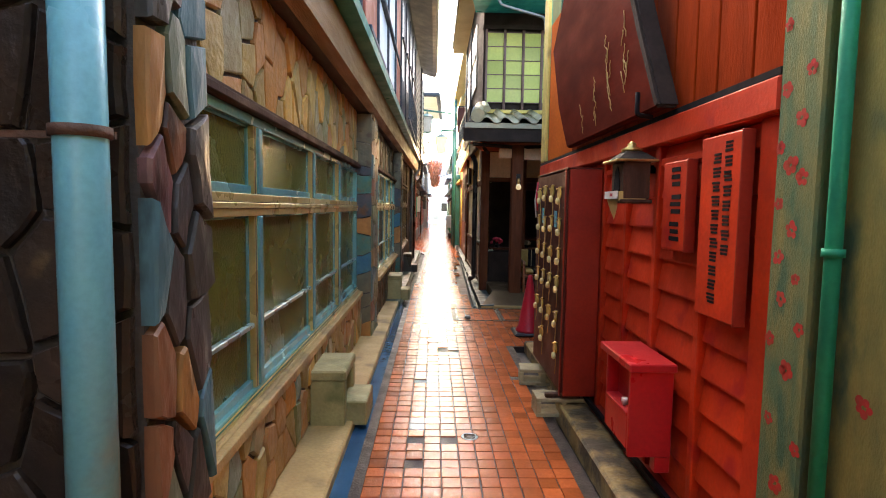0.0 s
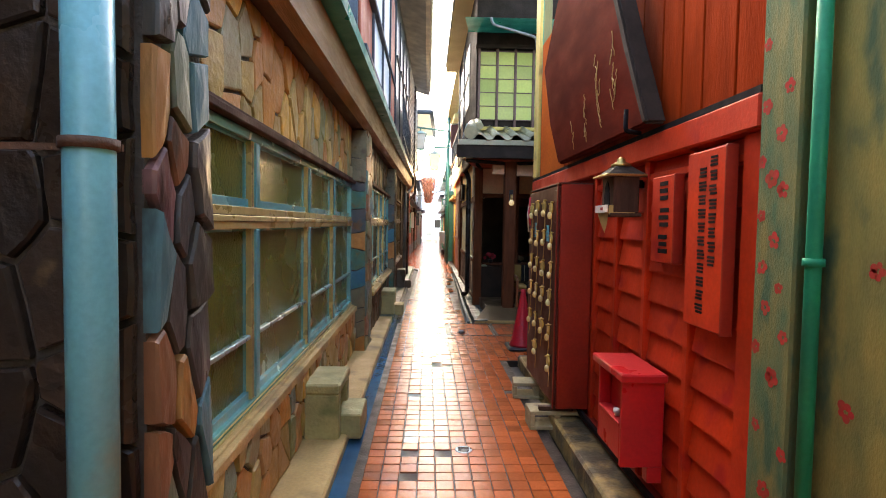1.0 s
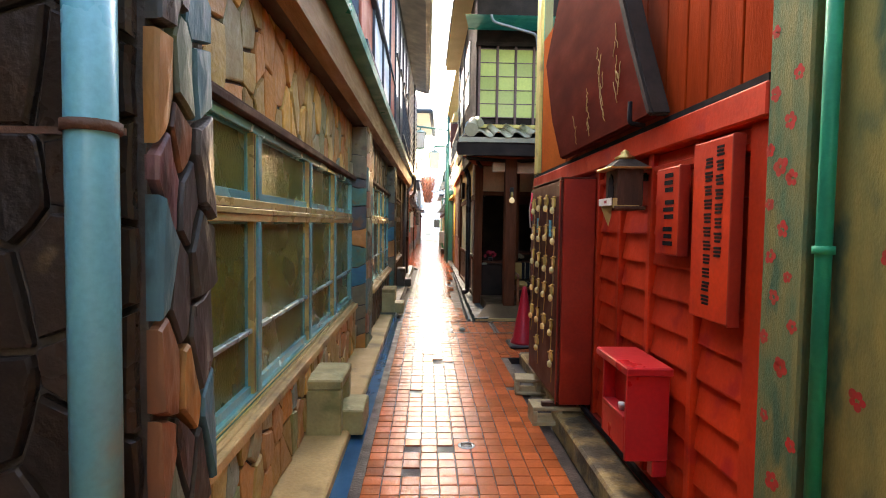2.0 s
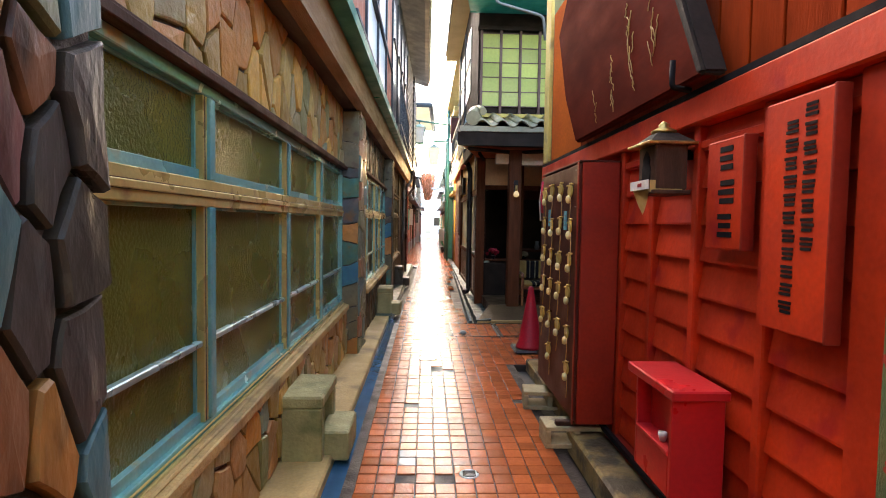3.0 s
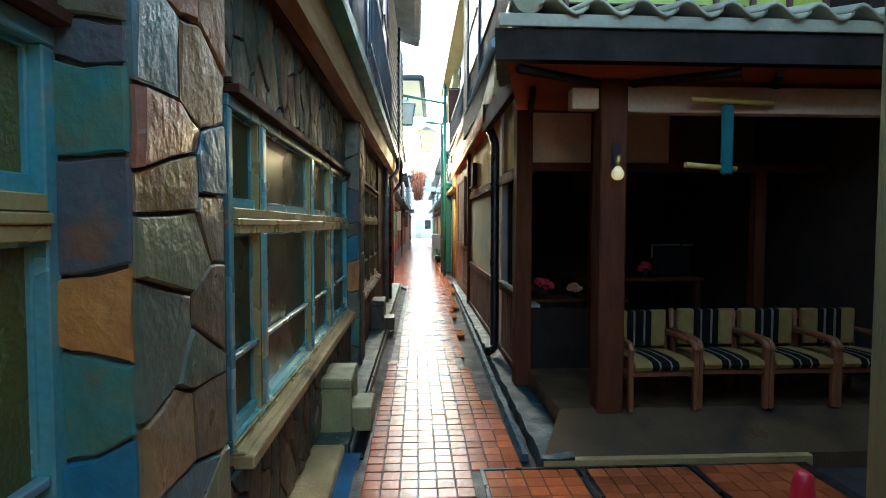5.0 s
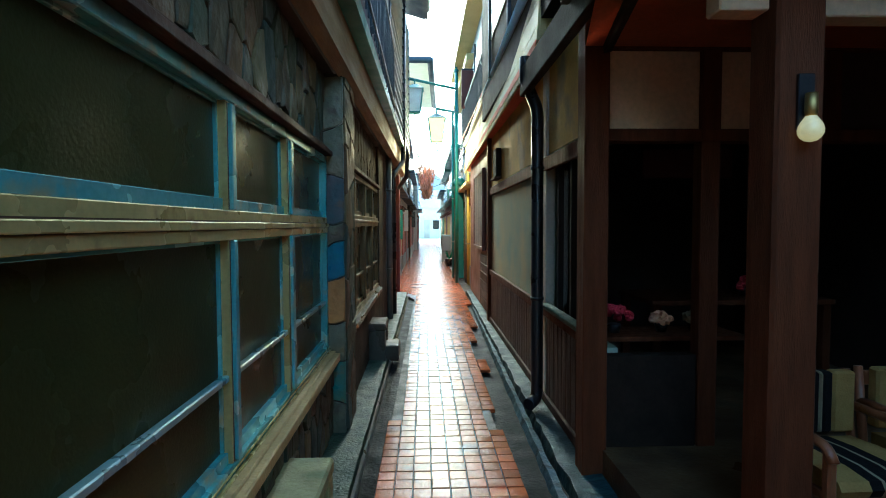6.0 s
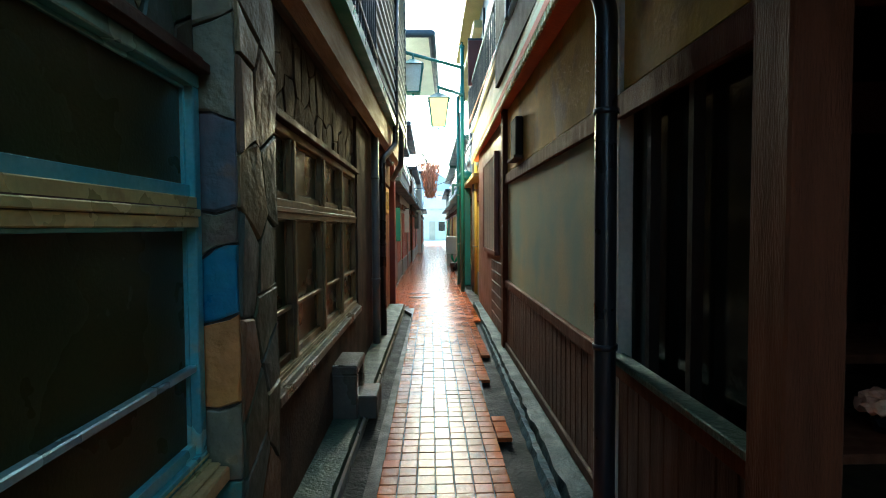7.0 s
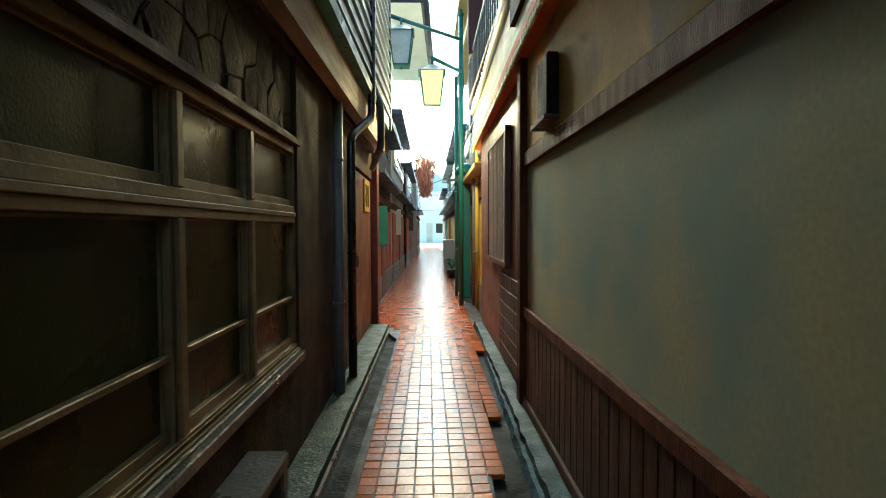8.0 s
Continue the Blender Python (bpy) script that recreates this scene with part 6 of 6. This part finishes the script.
ac = thing("air_conditioner", (0.95, 28.3, 0), "pale grey outdoor air conditioner on a stand", "air conditioner")
part("body", boxes((0.62, 0.98, 27.9, 28.7, 0.42, 1.06), bevel=0.02), M_AC, ac)
part("grille", boxes((0.612, 0.62, 27.98, 28.4, 0.48, 1.0)), M_GREYPIPE, ac)
for y in (27.98, 28.55):
    part("stand", boxes((0.64, 0.96, y, y + 0.06, 0, 0.42)), M_STEEL, ac)
bkt = thing("plant_bucket", (0.80, 25.5, 0), "dark bucket with weeds beside the wall", "bucket")
part("body", lathe(bmesh.new(), [(0.12, 0), (0.16, 0.25), (0.15, 0.26)], (0.80, 25.5, 0), 14), M_BLACKPIPE, bkt)
bm = bmesh.new()
for i in range(30):
    a = RNG.uniform(0, 6.28)
    p = Vector((0.80, 25.5, 0.25))
    q = p + Vector((0.16 * math.cos(a), 0.16 * math.sin(a), RNG.uniform(0.1, 0.35)))
    tube(bm, [p + (q - p) * 0.1, q], 0.012, 4, 0.003)
part("leaves", bm, M_GREENPIPE, bkt)


# ---- houses further along the lane ----
def lane_house(side, x, y0, y1, h, wall_mat, board_mat, label, eave=0.35, roof_mat=None):
    """A narrow two-storey house front beside the lane, with boards, window, door, pipe and eaves."""
    s = 1 if side == "east" else -1
    house = thing("house", (x, (y0 + y1) / 2, 0), label, "house", "houses along the lane")

    def bx(d0, d1, a, b, c, d, bevel=0.0):
        p, q = x - s * d1, x - s * d0
        return boxes((min(p, q), max(p, q), a, b, c, d), bevel=bevel)

    part("wall", bx(-1.6, 0, y0, y1, -0.06, h), wall_mat, house)
    part("base", bx(0.001, 0.05, y0, y1, -0.06, 0.45, 0.006), M_FARGREY, house)
    n_ = int((y1 - y0) / 0.32)
    for i in range(n_):
        y = y0 + 0.05 + i * (y1 - y0 - 0.1) / n_
        part("board", bx(0.001, 0.03, y, y + 0.27, 0.46, 1.85, 0.006), board_mat, house)
    part("awning", bx(0, eave, y0 + 0.1, y1 - 0.1, 2.35, 2.43, 0.006), roof_mat or M_BLUEDARK, house)
    part("beam", bx(0.001, 0.06, y0, y1, 1.95, 2.10, 0.006), M_POST, house)
    m = (y0 + y1) / 2
    lo, hi = (3.1, 4.3) if h > 4.4 else (2.6, h - 0.25)
    for a, b in ((y0 + 0.4, m - 0.2), (m + 0.2, y1 - 0.4)) if h > 3.7 else ():
        w = part("window", bx(0.001, 0.06, a, b, lo, hi, 0.006), M_WHITE, house)
        part("pane", bx(0.061, 0.066, a + 0.08, (a + b) / 2 - 0.03, lo + 0.08, hi - 0.08), M_PANE_DARK, w)
        part("pane", bx(0.061, 0.066, (a + b) / 2 + 0.03, b - 0.08, lo + 0.08, hi - 0.08), M_PANE_DARK, w)
        part("rail", bx(0.12, 0.15, a - 0.1, b + 0.1, lo + 0.20, lo + 0.24), M_GREYPIPE, w)
    part("door", bx(0.031, 0.06, m - 0.4, m + 0.4, 0.0, 1.92, 0.006), M_BROWNDOOR, house)
    part("roof", bx(-1.7, eave, y0 - 0.1, y1 + 0.1, h, h + 0.14, 0.01), roof_mat or M_BLUEDARK, house)
    return house


lane_house("west", -0.88, 18.9, 24.2, 3.5, M_DARKWALL, M_FARRED, "dark low house with red-brown boards and awning", 0.3, M_BLUEDARK)
lane_house("west", -0.84, 24.3, 30.5, 4.42, M_FARPALE, M_FARRED, "pale two-storey house with red-brown shutters", 0.3)
lane_house("west", -0.74, 30.6, 38.0, 3.8, M_DARKWALL, M_FARRED, "low brown house with dark awning", 0.25)
lane_house("west", -0.50, 38.1, 47.0, 4.4, M_FARPALE, M_FARRED, "pale house near the end of the lane", 0.3)
lane_house("east", 1.08, 18.1, 23.5, 5.0, M_FARPALE, M_YELLOW, "cream two-storey house with many pipes", 0.25, M_CREAM)
lane_house("east", 1.08, 23.6, 30.0, 3.9, M_FARGREY, M_FARPALE, "grey house with pale boards", 0.3, M_TEAL)
lane_house("east", 1.12, 30.1, 38.0, 3.8, M_FARPALE, M_YELLOW, "cream house with yellowed boards", 0.3, M_TEAL)
lane_house("east", 1.15, 38.1, 47.0, 3.4, M_FARGREY, M_GREENPIPE, "low grey house with a dark porch", 0.3)
eav = thing("projecting_eaves", (-0.3, 22.5, 5.41), "pale-bellied eaves with a dark edge over the lane", "eaves")
bm = bmesh.new()
prism(bm, [(-1.0, 5.49), (0.06, 5.49), (0.06, 5.50), (-1.0, 5.50)], 19.8, 25.0, 0.18)
part("soffit", bm, M_TRANSL, eav)
part("edge", tube(bmesh.new(), [(-1.0, 19.77, 5.53), (0.08, 19.77, 5.53), (0.27, 25.0, 5.53)], 0.085, 6), M_BLUEDARK, eav)
sb = thing("hanging_signboard", (0.86, 18.0, 4.2), "dark red hanging signboard on the upper wall", "sign")
part("board", boxes((0.72, 0.98, 17.9, 17.96, 3.95, 4.75), bevel=0.01), M_DARKRED, sb)
part("bracket", boxes((0.72, 1.0, 17.92, 17.94, 4.76, 4.79)), M_BLUEDARK, sb)

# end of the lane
# Whitened paving added to look bright and bounce light onto the end house.
structure("pavement", boxes((-14, 14, 47.2, 66, -0.07, -0.012)), M_PAPER, "white paving added to brighten the end of the lane", "pavement")
hs = thing("house", (0.2, 67, 0), "white house closing the end of the lane", "house")
part("wall", boxes((-4, 4, 66.5, 70, -0.06, 3.6)), M_WHITE, hs)
part("door", boxes((-0.10, 0.55, 66.44, 66.499, 0, 2.05), bevel=0.01), M_FARPALE, hs)
part("window", boxes((0.9, 1.6, 66.44, 66.499, 1.0, 2.0), bevel=0.01), M_PANE_DARK, hs)
bm = bmesh.new()
v = [bm.verts.new(p) for p in ((-4.4, 66.0, 3.4), (4.4, 66.0, 3.4), (4.4, 70, 5.6), (-4.4, 70, 5.6))]
f = bm.faces.new(v)
bmesh.ops.solidify(bm, geom=[f], thickness=0.12)
part("roof", bm, M_BLUEROOF, hs, "blue-grey sheet roof with haze put into its colour")
hs = thing("house", (0.6, 82, 0), "pale blue gabled house behind the lane", "house")
part("wall", boxes((-3.0, 4.0, 80, 86, -0.06, 6.5)), M_BLUEPANEL, hs)
bm = bmesh.new()
prism(bm, [(-3.6, 6.3), (4.6, 6.3), (0.5, 9.0)], 79.6, 86.5)
part("roof", bm, M_BLUEROOF, hs, "blue-grey gabled roof with haze put into its colour")


def bare_tree(at, h, seed, label):
    """A leafless tree: a tapering trunk, limbs and twigs, with a few far sprays of leaf."""
    rng = random.Random(seed)
    t = thing("tree", at, label, "tree")
    trunk, limbs = bmesh.new(), bmesh.new()
    top = Vector(at) + Vector((0.2, 0, h * 0.55))
    tube(trunk, [at, Vector(at) + Vector((0.1, 0, h * 0.3)), top], 0.16, 8, 0.07)
    leaves = bmesh.new()

    def grow(p, d, ln, r, depth):
        q = p + d * ln
        tube(limbs, [p, (p + q) / 2 + Vector((rng.uniform(-1, 1), rng.uniform(-1, 1), rng.uniform(-0.5, 1))) * ln * 0.08, q], r, 5, r * 0.6)
        if depth == 0:
            for _ in range(6):
                c = q + Vector((rng.uniform(-1, 1), rng.uniform(-1, 1), rng.uniform(-1, 1))) * 0.22
                a = Vector((rng.uniform(-1, 1), rng.uniform(-1, 1), rng.uniform(-1, 1))).normalized() * 0.09
                b = a.cross(Vector((rng.uniform(-1, 1), rng.uniform(-1, 1), 1))).normalized() * 0.045
                leaves.faces.new([leaves.verts.new(c + w) for w in (a, b, -a, -b)])
            return
        for _ in range(3):
            nd = (d + Vector((rng.uniform(-1, 1), rng.uniform(-0.8, 0.8), rng.uniform(-0.3, 0.7))) * 0.8).normalized()
            grow(q, nd, ln * 0.72, r * 0.6, depth - 1)

    for _ in range(4):
        grow(top, Vector((rng.uniform(-1, 1), rng.uniform(-1, 1), 0.9)).normalized(), h * 0.2, 0.06, 3)
    part("trunk", trunk, M_BARK, t)
    part("branchwork", limbs, M_BARK, t)
    part("leaves", leaves, M_TEAL, t, "sparse dark leaves")


bare_tree((-0.6, 73.0, -0.07), 17.0, 3, "bare tree with sparse leaves behind the roofs")
bare_tree((2.6, 74.0, -0.07), 14.0, 5, "thin bare tree behind the roofs")

# dry orange plant hanging from an eave
pl = thing("hanging_plant", (0.0, 30.0, 2.6), "dry orange-pink plant hanging over the lane from a branch", "plant")
bm = bmesh.new()
for i in range(900):
    a, r = RNG.uniform(0, 6.28), RNG.uniform(0, 1) ** 0.7 * 0.44
    drop = RNG.uniform(0, 1)
    c = Vector((0.02 + r * (1 - 0.5 * drop) * math.cos(a), 30.0 + r * math.sin(a), 4.0 - 1.35 * drop))
    d = Vector((RNG.uniform(-0.5, 0.5), RNG.uniform(-0.4, 0.4), -1)).normalized() * 0.12
    w = d.cross(Vector((RNG.uniform(-1, 1), RNG.uniform(-1, 1), 0.1))).normalized() * 0.024
    bm.faces.new([bm.verts.new(c + k) for k in (d, w, -d, -w)])
part("foliage", bm, M_BLOSSOM, pl)
part("stem", tube(bmesh.new(), [(-0.85, 30.0, 3.7), (-0.4, 30.0, 3.95), (0.1, 30.0, 4.0)], 0.03, 6, 0.012), M_BARK, pl)


def cable(a, b, sag, r=0.012):
    a, b = Vector(a), Vector(b)
    pts = [a + (b - a) * (i / 10) - Vector((0, 0, sag * 4 * (i / 10) * (1 - i / 10))) for i in range(11)]
    c = thing("cable", tuple(a), "thin black overhead cable across the lane", "cable", "overhead cables")
    part("wire", tube(bmesh.new(), pts, r, 5), M_CABLE, c)


cable((-0.84, 33.0, 3.2), (1.08, 30.5, 3.5), 0.15)
cable((-0.84, 27.0, 4.2), (1.1, 36.0, 3.9), 0.25)
cable((-0.5, 42.0, 3.9), (1.15, 40.0, 3.3), 0.2)
cable((0.76, 20.0, 4.9), (1.08, 24.0, 4.6), 0.1)
cable((-0.86, 20.0, 3.4), (-0.84, 30.0, 3.2), 0.2)

for x, y, z, lab, mt in ((-0.70, 20.2, 1.55, "dark green hanging cloth sign beside a door", M_TEAL), (-0.72, 25.6, 1.7, "white hanging cloth by a doorway", M_WHITE), (-0.58, 33.0, 1.8, "dark meter box on a house wall", M_BLACKPIPE)):
    hc = thing("hanging_sign", (x, y, z), lab, "sign")
    part("panel", boxes((x - 0.16, x + 0.06, y, y + 0.05, z - 0.45, z + 0.3), bevel=0.012), mt, hc)
    part("bracket", boxes((x - 0.3, x + 0.06, y + 0.01, y + 0.03, z + 0.3, z + 0.33)), M_BLACKPIPE, hc)
pot = thing("drain_box", (-0.45, 20.9, 0), "low dark grating frame set in the floor", "drain")
part("frame", boxes((-0.42, 0.02, 19.0, 19.06, -0.02, 0.005), (-0.42, 0.02, 19.6, 19.66, -0.02, 0.005)), M_BLACKPIPE, pot)

# plain unseen walls behind the camera, added to block light from the back
structure("backdrop_street", boxes((-3.2, 3.2, -6.6, -6.2, -0.06, 4.5)), M_FARPALE, "unseen plain pale wall added behind to block light", "backdrop")
structure("wall_west_0", boxes((-3.0, -2.6, -6.2, 1.42, 0, 4.5), (-2.6, -1.3, -6.2, -0.6, 0, 4.5)), M_DARKWALL, "unseen plain dark wall added to block light from behind", "wall")
structure("wall_east_back", boxes((1.3, 1.8, -6.2, -1.2, 0, 4.2)), M_PLASTER_GREEN, "unseen plain plaster wall added to block light from behind", "wall")

# ---- tiles of the floor, last ----
tile_me = bpy.data.meshes.new("tile")
tile_me.from_pydata(TV, [], TF)
tile_me.materials.append(M_TILE)
grey_me = tile_me.copy()
grey_me.materials.clear()
grey_me.materials.append(M_TILE_GREY)
for x, y in singles:
    t = new("tile", grey_me if near((x, y), GREY) else tile_me)
    t.location = (x, y, RNG.uniform(-0.0025, 0.0008))
    t.rotation_euler = (RNG.uniform(-0.006, 0.006), RNG.uniform(-0.006, 0.006), 0)
    t.parent = floor
verts, faces = [], []
for x, y in rest:
    o, dz = len(verts), RNG.uniform(-0.0025, 0.0008)
    ax, ay = RNG.uniform(-0.006, 0.006), RNG.uniform(-0.006, 0.006)
    verts += [(a + x, b + y, c + dz + ax * a + ay * b) for a, b, c in TV]
    faces += [tuple(o + i for i in f) for f in TF]
me = bpy.data.meshes.new("tiles")
me.from_pydata(verts, [], faces)
me.materials.append(M_TILE_FAR)
tl = new("tiles", me)
tl.parent = floor
tagged(tl, "small wet terracotta floor tiles", kind="stuff")
